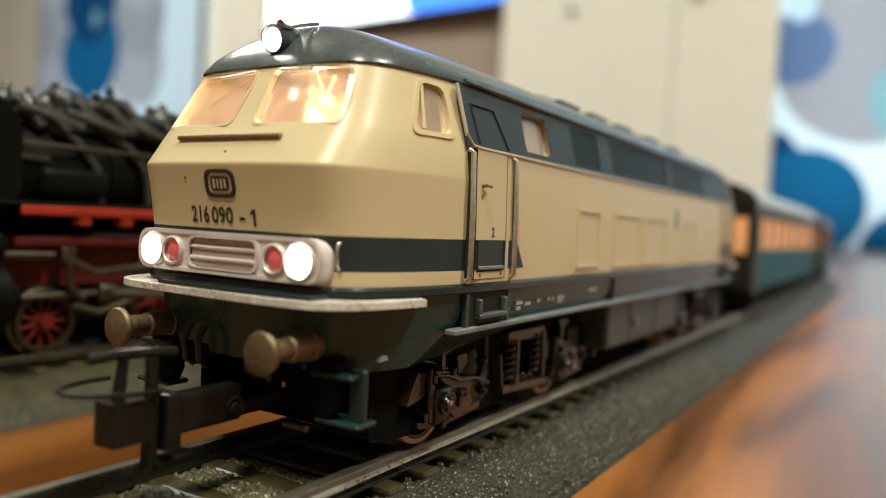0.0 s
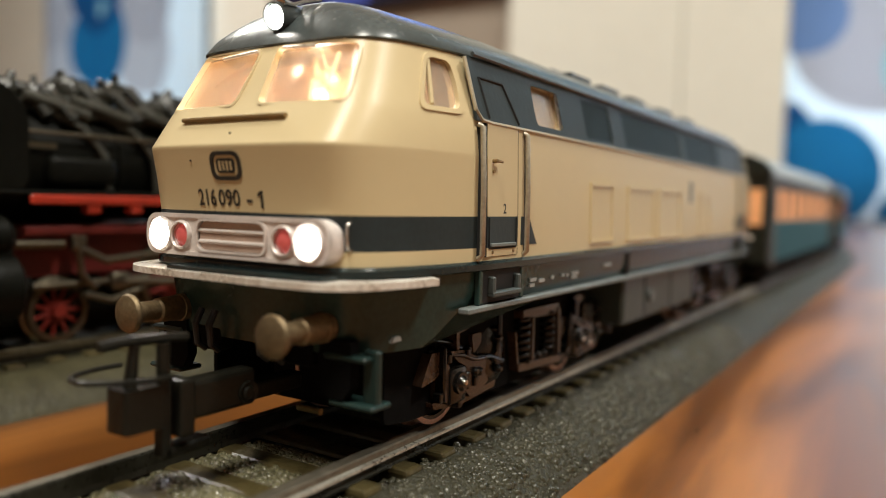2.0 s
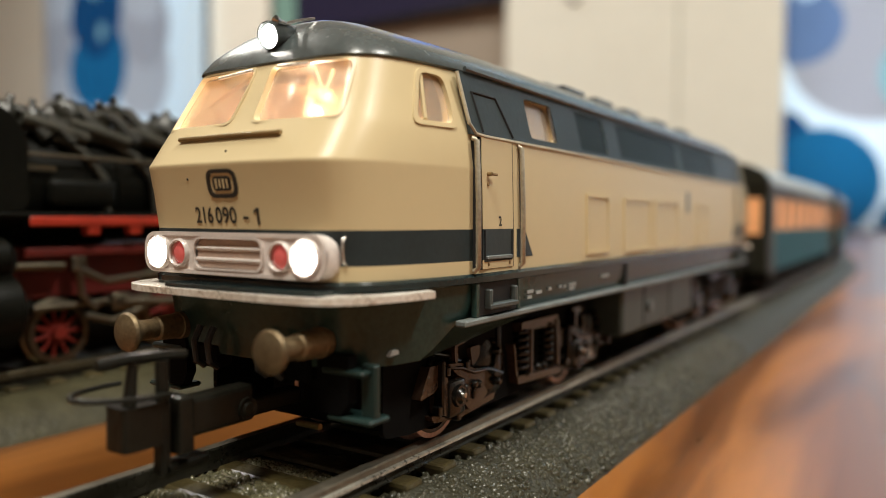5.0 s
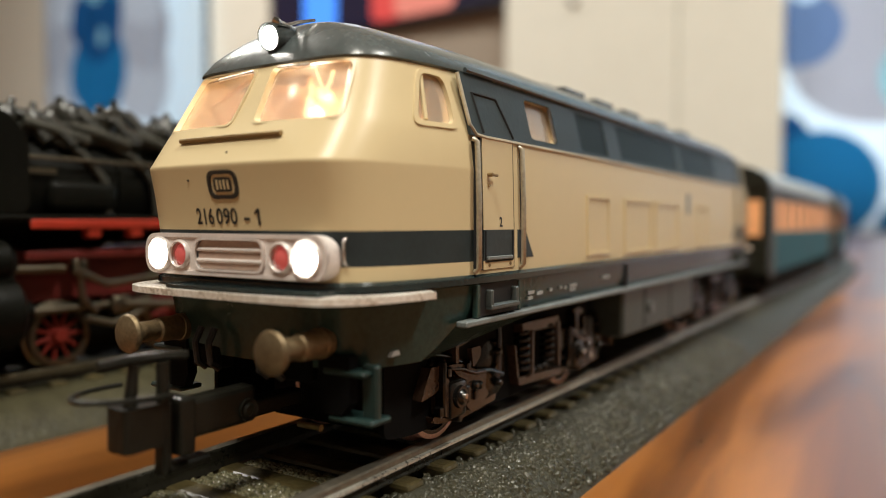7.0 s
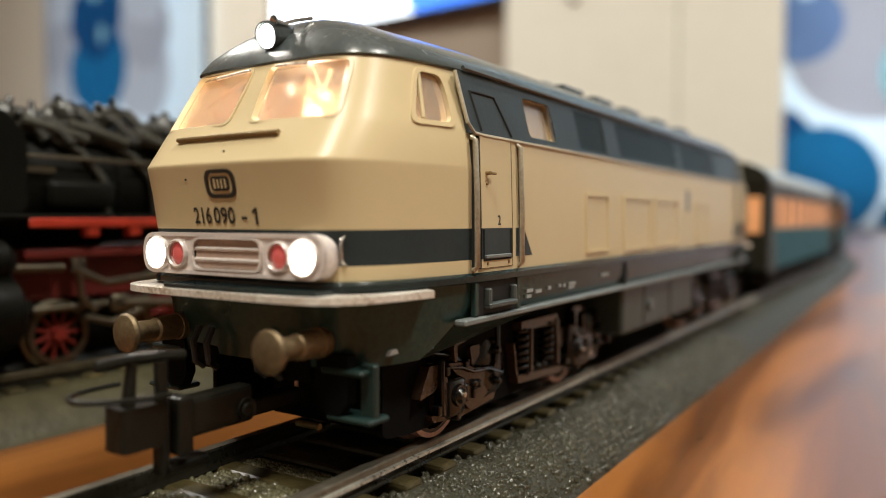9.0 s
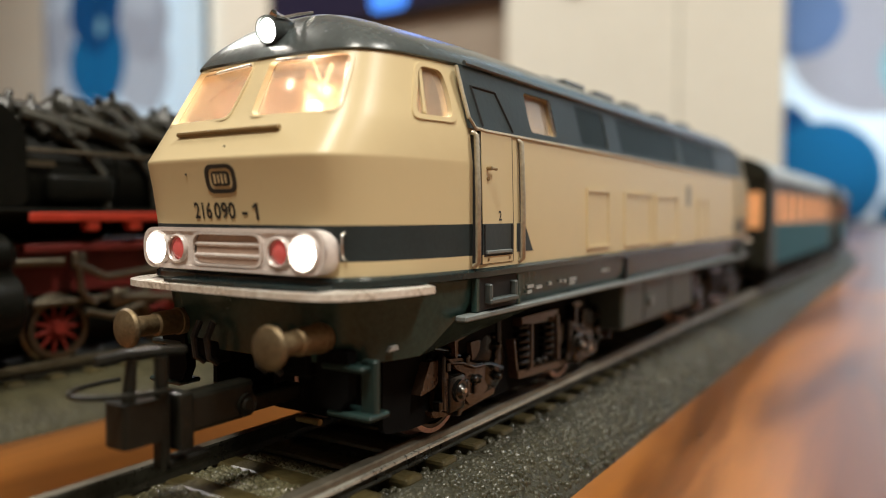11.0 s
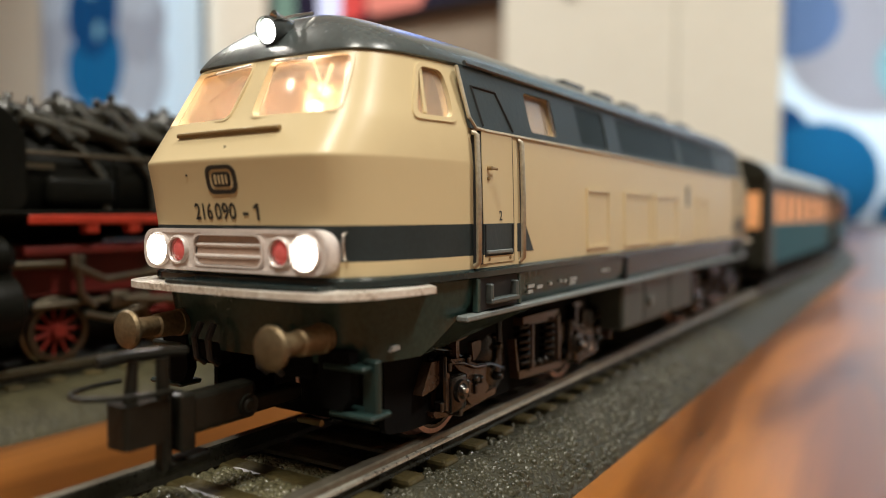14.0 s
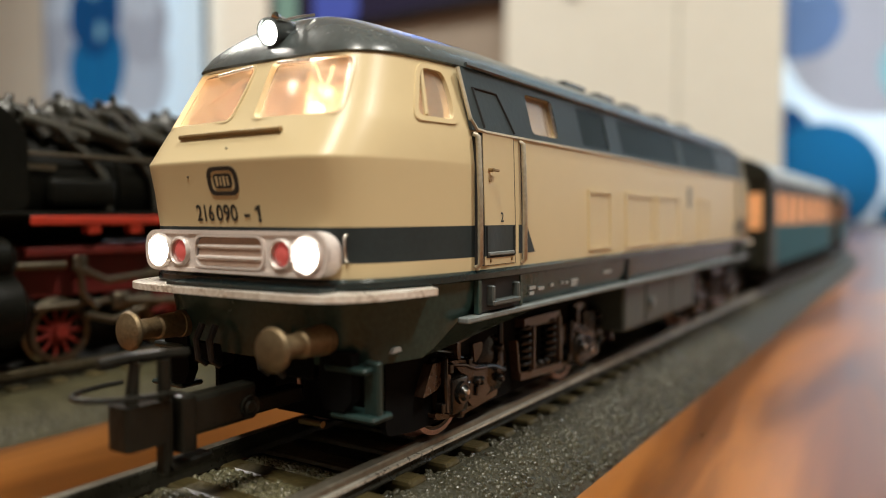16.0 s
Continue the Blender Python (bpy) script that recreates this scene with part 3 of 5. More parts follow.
def build_nose(d, e):
    """Lamps, badge, number, buffers, steps and coupling of one end; e is 1 for the far end."""
    if e:
        return
    # light unit: oval frame with two white lamps, two red ones and a grille
    fo = rounded([(-1.27, 2.045), (1.27, 2.045), (1.27, 2.465), (-1.27, 2.465)], 0.21, 8)
    bm = BM()
    UY = 0.385
    prism(bm, fo, XZ, UY, 0.62)
    unit = part("light_unit", bm, MATS["silver_paint"], d, "silver oval lamp surround with a grille", smooth=30)
    cuts = []
    for x, r in ((-1.03, 0.16), (1.03, 0.16), (-0.715, 0.122), (0.715, 0.122)):
        c = BM()
        cyl(c, (x, -0.2, 2.25), (x, 0.46, 2.25), r, seg=28)
        cuts.append(c)
    gr = rounded([(-0.47, 2.11), (0.47, 2.11), (0.47, 2.40), (-0.47, 2.40)], 0.1, 5)
    c = BM()
    prism(c, gr, XZ, -0.2, 0.43)
    cuts.append(c)
    cut(unit, cuts)
    bm = BM()
    prism(bm, [(p[0] * 0.99, 2.255 + (p[1] - 2.255) * 0.99) for p in gr], XZ, 0.402, 0.429)
    part("grille_back", bm, MATS["grille_brown"], unit, "brownish back of the grille")
    bm = BM()
    go = rounded([(-0.50, 2.09), (0.50, 2.09), (0.50, 2.42), (-0.50, 2.42)], 0.12, 5)
    frame_prism(bm, go, gr, XZ, UY - 0.025, UY + 0.02)
    part("grille_frame", bm, MATS["silver_paint"], unit, smooth=30)
    fi = rounded([(-1.23, 2.085), (1.23, 2.085), (1.23, 2.425), (-1.23, 2.425)], 0.17, 8)
    bm = BM()
    frame_prism(bm, fo, fi, XZ, UY - 0.018, UY + 0.02)
    part("surround_rim", bm, MATS["silver_paint"], unit, smooth=30)
    for z in (2.195, 2.305):
        bm = BM()
        tube(bm, [(-0.47, UY + 0.02, z), (0.47, UY + 0.02, z)], 0.024, 8)
        part("grille_bar", bm, MATS["silver_paint"], unit)
    for x in (-1.03, 1.03):
        bm = BM()
        lathe(bm, [(0.0, 0.06), (0.05, 0.055), (0.09, 0.04), (0.116, 0.0), (0.116, -0.05), (0.0, -0.05)], (x, UY, 2.25), (0, -1, 0))
        part("headlight", bm, MATS["lamp_glow"], unit, "lit white headlamp", smooth=60)
        # glowing ring in place of bloom, so the lamp's edge looks soft
        bm = BM()
        lathe(bm, [(0.115, 0.01), (0.153, 0.025), (0.156, -0.03), (0.115, -0.03), (0.115, 0.01)], (x, UY, 2.25), (0, -1, 0))
        part("reflector", bm, MATS["lamp_halo"], unit, "dimmer glowing ring added to soften the headlamp edge", smooth=60)
        bm = BM()
        lathe(bm, [(0.152, 0.03), (0.165, 0.045), (0.18, 0.03), (0.18, -0.02)], (x, UY, 2.25), (0, -1, 0))
        part("lamp_rim", bm, MATS["silver_paint"], unit, smooth=60)
    for x in (-0.715, 0.715):
        bm = BM()
        lathe(bm, [(0.0, 0.03), (0.06, 0.025), (0.10, 0.0), (0.12, -0.04), (0.0, -0.05)], (x, UY, 2.25), (0, -1, 0))
        part("tail_light", bm, MATS["red_lens"], unit, "red tail lamp", smooth=60)
        bm = BM()
        lathe(bm, [(0.118, 0.03), (0.13, 0.045), (0.148, 0.03), (0.148, -0.02)], (x, UY, 2.25), (0, -1, 0))
        part("lamp_rim", bm, MATS["silver_paint"], unit, smooth=60)
    # badge, drawn as plain shapes
    bo = rounded([(-0.21, 2.80), (0.21, 2.80), (0.21, 3.075), (-0.21, 3.075)], 0.11, 6)
    bi = rounded([(-0.165, 2.838), (0.165, 2.838), (0.165, 3.037), (-0.165, 3.037)], 0.075, 6)
    bm = BM()
    frame_prism(bm, bo, bi, on_front(1.0), 0.0, 0.012)
    ci = rounded([(-0.125, 2.868), (0.125, 2.868), (0.125, 3.007), (-0.125, 3.007)], 0.05, 6)
    prism(bm, ci, on_front(1.0), 0.0, 0.01)
    badge = part("badge", bm, MATS["dark_print"], d, "dark rounded railway badge")
    bm = BM()
    for x0, x1, z0, z1 in ((-0.085, -0.06, 2.89, 2.985), (-0.03, -0.012, 2.895, 2.98), (0.018, 0.04, 2.89, 2.985), (0.07, 0.09, 2.895, 2.98)):
        prism(bm, [(x0, z0), (x1, z0), (x1, z1), (x0, z1)], on_front(1.0), 0.008, 0.015)
    part("badge_mark", bm, MATS["beige_paint"], badge)
    for text, u0, w in (("216", -0.325, 0.26), ("090", -0.01, 0.30), ("-", 0.265, 0.075)):
        letters(text, 0.235, lambda u, v: Vector((u + u0, front_y(u + u0, 2.625 + v * 0.95) - 0.007, 2.625 + v * 0.95)), MATS["dark_print"], d, "running_number", "dark printed number", w)
    bm = BM()
    prism(bm, [(0.41, 2.545), (0.44, 2.545), (0.44, 2.705), (0.415, 2.705), (0.375, 2.675), (0.375, 2.65), (0.41, 2.668)], on_front(1.0), 0.0, 0.007)
    part("running_number", bm, MATS["dark_print"], d, "dark printed number")
    # bar under the windscreens
    bm = BM()
    z = 3.405
    tube(bm, [(x, front_y(x, z) - 0.03, z) for x in (-0.78, -0.4, 0.0, 0.4, 0.66)], 0.026, 8)
    part("hand_bar", bm, MATS["bar_bronze"], d, "bronze-coloured bar below the windscreens")
    for x, z in ((0.02, 3.25), (-0.5, 2.99)):
        bm = BM()
        bmesh.ops.create_icosphere(bm, subdivisions=1, radius=0.014, matrix=Matrix.Translation((x, front_y(x, z), z)))
        part("chip", bm, MATS["groove"], d, "small chip in the paint")
    # top lamp
    bm = BM()
    lathe(bm, [(0.0, 0.5), (0.06, 0.45), (0.135, 0.2), (0.15, 0.0), (0.142, -0.035), (0.13, -0.03), (0.13, 0.0), (0.0, 0.02)], (0.0, 0.95, 4.475), (0, 1, 0.25))
    part("top_lamp_housing", bm, MATS["roof_paint"], d, smooth=50)
    bm = BM()
    lathe(bm, [(0.0, 0.07), (0.07, 0.06), (0.125, 0.0), (0.0, -0.02)], (0.0, 0.95, 4.475), (0, -1, -0.1))
    part("headlight", bm, MATS["lamp_glow"], d, "lit white top lamp", smooth=60)
    bm = BM()
    tube(bm, [(0.12, 1.05, 4.60), (0.16, 1.2, 4.66), (0.2, 1.4, 4.72)], 0.018, 6)
    lathe(bm, [(0.02, 0), (0.03, 0.1), (0.055, 0.16), (0.0, 0.1)], (0.12, 1.08, 4.605), (-0.05, -1, 0))
    part("horn", bm, MATS["bare_metal"], d)
    # windscreen frames, panes and wipers
    for s in (-1, 1):
        wr = rounded([(s * x, z) for x, z in WINDSCREEN], 0.09)
        mx, mz = s * 0.66, 3.83
        wi = [Vector((mx + (p[0] - mx) * 0.975, mz + (p[1] - mz) * 0.96)) for p in wr]
        wo = [Vector((mx + (p[0] - mx) * 1.022, mz + (p[1] - mz) * 1.03)) for p in wr]
        bm = BM()
        frame_prism(bm, wo, wi, on_front(1.0), -0.08, 0.012)
        win = part("windscreen", bm, MATS["beige_paint"], d, "raised beige windscreen frame", smooth=40)
        bm = BM()
        prism(bm, wi, on_front(1.0), -0.085, -0.06)
        g = part("pane", bm, MATS["glass"], win, "clear pane with warm light behind")
        g.visible_shadow = False
        bm = BM()
        reach = [(-0.66, 4.085), (-0.4, 4.105), (-0.15, 4.125)] if s < 0 else [(0.2, 4.13), (0.4, 4.125), (0.62, 4.115)]
        tube(bm, [(x, front_y(x, z) - 0.015, z) for x, z in reach], 0.016, 6)
        part("wiper", bm, MATS["worn_white"], win, "thin pale wiper parked at the top")
    # buffers
    for s in (-1, 1):
        bm = BM()
        lathe(bm, [(0.0, 0.70), (0.1, 0.695), (0.185, 0.66), (0.2, 0.63), (0.19, 0.6), (0.115, 0.56), (0.105, 0.5), (0.105, 0.32), (0.125, 0.3), (0.135, 0.05), (0.145, 0.04), (0.145, -0.05)], (s * 1.0, 0.6, 1.456), (0, -1, 0))
        part("buffer", bm, MATS["buffer_bronze"], d, "round bronze-coloured buffer", smooth=40)
        # corner steps
        bm = BM()
        box(bm, *sorted((s * 1.38, s * 1.56)), 0.72, 0.80, 0.76, 1.28, 0.02, 1)
        box(bm, *sorted((s * 1.05, s * 1.58)), 0.62, 0.92, 0.735, 0.79, 0.02, 1)
        box(bm, *sorted((s * 1.0, s * 1.5)), 0.60, 0.86, 1.17, 1.23, 0.02, 1)
        part("corner_step", bm, MATS["step_paint"], d, "dark green step under the bumper")
        bm = BM()
        prism(bm, [(s * 0.95, 1.35), (s * 1.32, 1.35), (s * 1.32, 0.92), (s * 1.22, 0.8), (s * 1.0, 0.8), (s * 0.92, 0.95)], XZ, 0.62, 0.74)
        box(bm, *sorted((s * 0.4, s * 0.85)), 0.6, 0.8, 1.05, 1.3, 0.03, 1)
        part("rail_guard", bm, MATS["matt_black"], d)
        bm = BM()
        for x in (0.35, 0.55):
            tube(bm, [(s * x, 0.5, 1.5), (s * x, 0.42, 1.35), (s * x, 0.45, 1.15), (s * x, 0.55, 1.08)], 0.035, 8)
        part("brake_hose", bm, MATS["black"], d)
    bm = BM()
    cyl(bm, (0.38, 0.95, 0.53), (0.68, 0.95, 0.53), 0.035, seg=12)
    part("pin", bm, MATS["brass"], d, "brass pin under the front")
    # coupling
    bm = BM()
    box(bm, -0.02, 0.2, -0.35, 0.55, 0.62, 0.99, 0.05)
    hook = part("coupling", bm, MATS["coupling_plastic"], d, "black plastic hook coupling")
    part("drawbar", box(BM(), -0.1, 0.1, 0.5, 1.3, 0.62, 0.8, 0.03), MATS["coupling_plastic"], hook)
    part("coupling_cheek", box(BM(), -0.05, 0.23, -0.36, -0.2, 0.5, 1.02, 0.03), MATS["coupling_plastic"], hook)
    bm = BM()
    pts = [(-0.25, -0.42), (-0.25, -0.72), (-0.15, -0.84), (0.14, -0.84), (0.14, -0.42)]
    prism(bm, rounded(pts, 0.06), XY, 0.62, 1.0)
    part("coupling_head", bm, MATS["coupling_plastic"], hook)
    bm = BM()
    box(bm, 0.0, 0.14, -0.48, -0.38, 0.33, 1.0, 0.02, 1)
    box(bm, -0.05, 0.14, -0.45, 0.05, 0.33, 0.42, 0.02, 1)
    part("release_tongue", bm, MATS["coupling_plastic"], hook)
    bm = BM()
    arc = [(0.2 - 0.75 * (1 - math.cos(a)) / 2, -0.42 - 0.68 * math.sin(a), 1.07 + 0.02 * math.sin(a)) for a in [math.pi * k / 12 for k in range(13)]]
    tube(bm, arc, 0.024, 6)
    part("bow", bm, MATS["coupling_plastic"], hook, "curved coupling bow")
    bm = BM()
    cyl(bm, (0.02, -0.72, 1.0), (0.02, -0.68, 1.36), 0.06, 0.045, seg=10)
    cyl(bm, (0.1, -0.45, 1.0), (0.1, -0.45, 1.36), 0.06, seg=10)
    tube(bm, [(0.0, -1.0, 1.39), (0.03, -0.75, 1.41), (0.08, -0.4, 1.4), (0.1, -0.2, 1.38)], 0.045, 6)
    part("coupling_guide", bm, MATS["coupling_plastic"], hook)
    bm = BM()
    lathe(bm, [(0.0, 0.04), (0.05, 0.04), (0.07, 0.02), (0.11, 0.03), (0.11, -0.1)], (0.2, 0.43, 0.76), (1, 0, 0), 18)
    part("hinge_pin", bm, MATS["coupling_plastic"], hook)


mat("step_paint", (0.010, 0.026, 0.023), 0.4, vary=0.2, vscale=300, bump=0.1)
mat("coupling_plastic", (0.009, 0.0085, 0.006), 0.36, spec=0.3, vary=0.25, vscale=250, bump=0.15, bscale=1200)


def build_side(d, s):
    """Doors, rails, grilles, windows and sill of one long side (s = 1 or -1)."""
    for e in (0, 1):
        Y = (lambda y: y) if e == 0 else (lambda y: 2 * MID - y)
        zs = [2.075, 2.17, 2.5, 2.9, 3.2, 3.475]
        bm = side_slab(BM(), *sorted((Y(2.27), Y(3.02))), [2.07, 2.5, 3.0, 3.478], 0.004, s=s)
        gap = part("door_gap", bm, MATS["groove"], d)
        bm = side_slab(BM(), *sorted((Y(2.30), Y(2.99))), zs, 0.012, s=s)
        for f in bm.faces:
            f.material_index = 1 if 2.17 < f.calc_center_median().z < 2.5 else 0
        door = part("door", bm, [MATS["beige_paint"], MATS["blue_grey_paint"]], d, "closed beige cab door")
        bm = BM()
        box(bm, *sorted((s * 1.75, s * 1.79)), *sorted((Y(2.36), Y(2.93))), 2.175, 2.215, 0.008, 1)
        part("kick_plate", bm, MATS["sill_paint"], door)
        bm = BM()
        cyl(bm, (s * 1.74, Y(2.42), 3.09), (s * 1.80, Y(2.42), 3.09), 0.022, seg=10)
        tube(bm, [(s * 1.79, Y(2.42), 3.09), (s * 1.795, Y(2.53), 3.085)], 0.017, 6)
        cyl(bm, (s * 1.74, Y(2.42), 2.98), (s * 1.765, Y(2.42), 2.98), 0.02, seg=10)
        part("handle", bm, MATS["bar_bronze"], door, "small bronze door handle")
        bm = BM()
        tube(bm, [(s * 1.764, Y(2.335), 2.49), (s * 1.764, Y(2.335), 2.16), (s * 1.764, Y(2.955), 2.16), (s * 1.764, Y(2.955), 2.49)], 0.011, 6)
        part("panel_line", bm, MATS["groove"], door)
        for y in (2.42, 2.9):
            bm = BM()
            cyl(bm, (s * 1.74, Y(y), 2.12), (s * 1.772, Y(y), 2.12), 0.018, seg=8)
            part("rivet", bm, MATS["bar_bronze"], door)
        for y in (2.14, 3.165):
            # narrow dark strip on the body along one side of each handrail
            bm = side_slab(BM(), *sorted((Y(y + 0.015), Y(y + 0.06))), [2.05, 2.5, 3.0, 3.47], 0.003, s=s)
            part("rail_recess", bm, MATS["groove"], d)
            bm = BM()
            tube(bm, [(s * 1.745, Y(y), 2.06), (s * 1.80, Y(y), 2.10), (s * 1.795, Y(y), 2.8), (s * 1.77, Y(y), 3.42), (s * 1.72, Y(y), 3.45)], 0.03, 8)
            part("handrail", bm, MATS["rail_paint"], d, "beige metal door handrail", smooth=60)
        # slanted end of the dark stripe
        bm = BM()
        P = [(Y(3.1), 2.172), (Y(3.52), 2.172), (Y(3.30), 2.498), (Y(3.1), 2.498)]
        prism(bm, P, lambda u, v, k: Vector((s * (shell_at(v, 2) + k), u, v)), -0.02, 0.004)
        part("stripe_end", bm, MATS["blue_grey_paint"], d)
        # lines of the door's upper half
        bm = BM()
        X = lambda z: s * (shell_at(z, 2) + 0.001)  # noqa: E731
        line = [(2.37, 3.53), (2.28, 3.95), (2.55, 3.955), (2.8, 3.95), (2.93, 3.74), (3.05, 3.53)]
        tube(bm, [(X(z), Y(y), z) for y, z in line], 0.022, 6)
        part("door_line", bm, MATS["groove"], d)
        # cab side window frame and pane
        sw = rounded(CAB_WINDOW, 0.1)
        wi = [Vector((1.7 + (p[0] - 1.7) * 0.90, 3.83 + (p[1] - 3.83) * 0.92)) for p in sw]
        wo = [Vector((1.7 + (p[0] - 1.7) * 1.10, 3.83 + (p[1] - 3.83) * 1.10)) for p in sw]

        def on_side(u, v, k, s=s, Y=Y):
            xs = shell_at(v, 2)
            x = float(np.interp(u - shell_at(v, 1), [q[1] for q in QS], [q[0] for q in QS])) * xs / 1.75
            return Vector((s * (x + k), Y(u), v))

        bm = BM()
        frame_prism(bm, wo, wi, on_side, -0.04, 0.02)
        win = part("cab_window", bm, MATS["beige_paint"], d, "raised beige side window frame", smooth=40)
        bm = BM()
        prism(bm, wi, on_side, -0.045, -0.025)
        g = part("pane", bm, MATS["glass"], win)
        g.visible_shadow = False
        bm = BM()
        tube(bm, [on_side(1.62, 4.05, -0.01), on_side(1.52, 3.59, -0.01)], 0.024, 6)
        part("window_bar", bm, MATS["beige_paint"], win)
        # clear window behind the door
        if e == 0:
            cw = rounded([(Y(3.55), 3.58), (Y(4.32), 3.58), (Y(4.32), 4.06), (Y(3.55), 4.06)], 0.08)
            bm = BM()
            prism(bm, cw, lambda u, v, k: Vector((s * (shell_at(v, 2) + k), u, v)), -0.1, -0.07)
            g = part("window_pane", bm, MATS["glass"], d)
            g.visible_shadow = False
            bm = BM()
            tube(bm, [(s * (shell_at(z, 2) - 0.02), Y(4.30), z) for z in (3.6, 3.8, 4.04)], 0.022, 6)
            part("window_edge", bm, MATS["bare_metal"], d)
        # step recess in the sill below the door: flush slab, its shade painted black
        bm = box(BM(), *sorted((s * 1.70, s * 1.752)), *sorted((Y(2.2), Y(3.14))), 1.58, 1.92)
        part("step_recess", bm, MATS["groove"], d)
        for y in (2.19, 3.14):
            bm = box(BM(), *sorted((s * 1.7, s * 1.77)), *sorted((Y(y - 0.035), Y(y + 0.035))), 1.57, 1.93, 0.01, 1)
            part("step_cheek", bm, MATS["frame_paint"], d)
        bm = BM()
        box(bm, *sorted((s * 1.72, s * 1.83)), *sorted((Y(2.36), Y(2.42))), 1.66, 1.86, 0.015, 1)
        box(bm, *sorted((s * 1.72, s * 1.83)), *sorted((Y(2.94), Y(3.0))), 1.66, 1.86, 0.015, 1)
        box(bm, *sorted((s * 1.72, s * 1.84)), *sorted((Y(2.36), Y(3.0))), 1.64, 1.70, 0.015, 1)
        part("door_step", bm, MATS["step_grey"], d, "grey metal step under the door")
    letters("2", 0.15, lambda u, v: Vector((s * (shell_at(2.58 + v, 2) + 0.016), 2.68 + s * u, 2.58 + v)), MATS["dark_print"], d, "door_number", "small dark digit")
    # engine room windows
    for y0, y1 in ENGINE_WINDOWS:
        pts = rounded([(y0 - 0.03, 3.53), (y1 + 0.03, 3.53), (y1 + 0.03, 4.13), (y0 - 0.03, 4.13)], 0.05)
        bm = BM()
        prism(bm, pts, lambda u, v, k: Vector((s * (shell_at(v, 2) + k), u, v)), -0.1, -0.006)
        part("engine_window", bm, MATS["dark_glass"], d, "dark recessed engine room window")
    # grilles on the beige side
    for y0, y1, z0, z1 in ((5.2, 6.08, 2.12, 2.96), (6.74, 8.1, 2.1, 2.955), (8.33, 9.74, 2.1, 2.95), (11.2, 11.93, 2.1, 2.93)):
        o = [(y0, z0), (y1, z0), (y1, z1), (y0, z1)]
        w = 0.045
        i = [(y0 + w, z0 + w), (y1 - w, z0 + w), (y1 - w, z1 - w), (y0 + w, z1 - w)]
        bm = BM()
        frame_prism(bm, o, i, lambda u, v, k: Vector((s * (shell_at(v, 2) + k), u, v)), -0.02, 0.026)
        g = part("side_grille", bm, MATS["beige_paint"], d, "beige side grille with a raised frame")
        bm = BM()
        prism(bm, i, lambda u, v, k: Vector((s * (shell_at(v, 2) + k), u, v)), -0.02, 0.006)
        part("grille_panel", bm, MATS["beige_paint"], g)
    bm = side_slab(BM(), 10.42, 10.62, [2.75, 2.95, 3.15], 0.012, s=s)
    part("data_plate", bm, MATS["sill_paint"], d, "small grey data plate")
    # beige trim round the dark window band
    bm = BM()
    X = lambda z: s * (shell_at(z, 2) + 0.004)  # noqa: E731
    pts = [(X(4.14), 2.07, 4.14), (X(3.8), 2.09, 3.8), (X(3.6), 2.11, 3.6), (X(3.5), 2.2, 3.5), (X(3.487), 2.4, 3.487), (X(3.487), 2 * MID - 2.4, 3.487), (X(3.5), 2 * MID - 2.2, 3.5), (X(4.14), 2 * MID - 2.07, 4.14)]
    tube(bm, pts, 0.022, 6)
    part("band_trim", bm, MATS["sill_trim"], d, "pale trim round the window band")
    # light lower edge of the sill, lettering bars and tank
    bm = box(BM(), *sorted((s * 1.66, s * 1.80)), 1.9, 2 * MID - 1.9, 1.50, 1.565, 0.015, 1)
    part("sill_edge", bm, MATS["sill_paint"], d, "worn pale grey sill edge")
    for y0, y1, z in ((3.38, 3.55, 1.745), (3.38, 3.5, 1.68), (3.62, 3.78, 1.72), (3.98, 4.06, 1.735), (4.3, 4.38, 1.74), (4.45, 4.52, 1.73), (4.62, 4.85, 1.74), (4.62, 4.8, 1.69), (5.8, 6.1, 1.78)):
        bm = box(BM(), *sorted((s * 1.73, s * 1.755)), y0, y1, z - 0.02, z + 0.02)
        part("lettering_bar", bm, MATS["grey_print"], d)
    bm = box(BM(), *sorted((s * 1.70, s * 1.77)), 6.78, 6.9, 1.57, 1.92, 0.01, 1)
    part("sill_joint", bm, MATS["groove"], d)
    bm = box(BM(), *sorted((s * 0.4, s * 1.66)), 7.0, 11.25, 0.72, 1.55, 0.06)
    tank = part("fuel_tank", bm, MATS["tank_paint"], d, "grey tank between the bogies")
    for y in (8.05, 9.6):
        bm = box(BM(), *sorted((s * 1.6, s * 1.675)), y, y + 0.05, 0.78, 1.5, 0.01, 1)
        part("tank_rib", bm, MATS["tank_paint"], tank)
    bm = BM()
    cyl(bm, (s * 1.6, 8.35, 1.1), (s * 1.72, 8.35, 1.1), 0.1, seg=14)
    part("tank_cap", bm, MATS["sill_paint"], tank)


mat("rail_paint", (0.42, 0.37, 0.28), 0.28, 0.45, vary=0.25, vscale=300, bump=0.1)
mat("sill_trim", (0.50, 0.44, 0.32), 0.4, 0.2, vary=0.2, vscale=300)


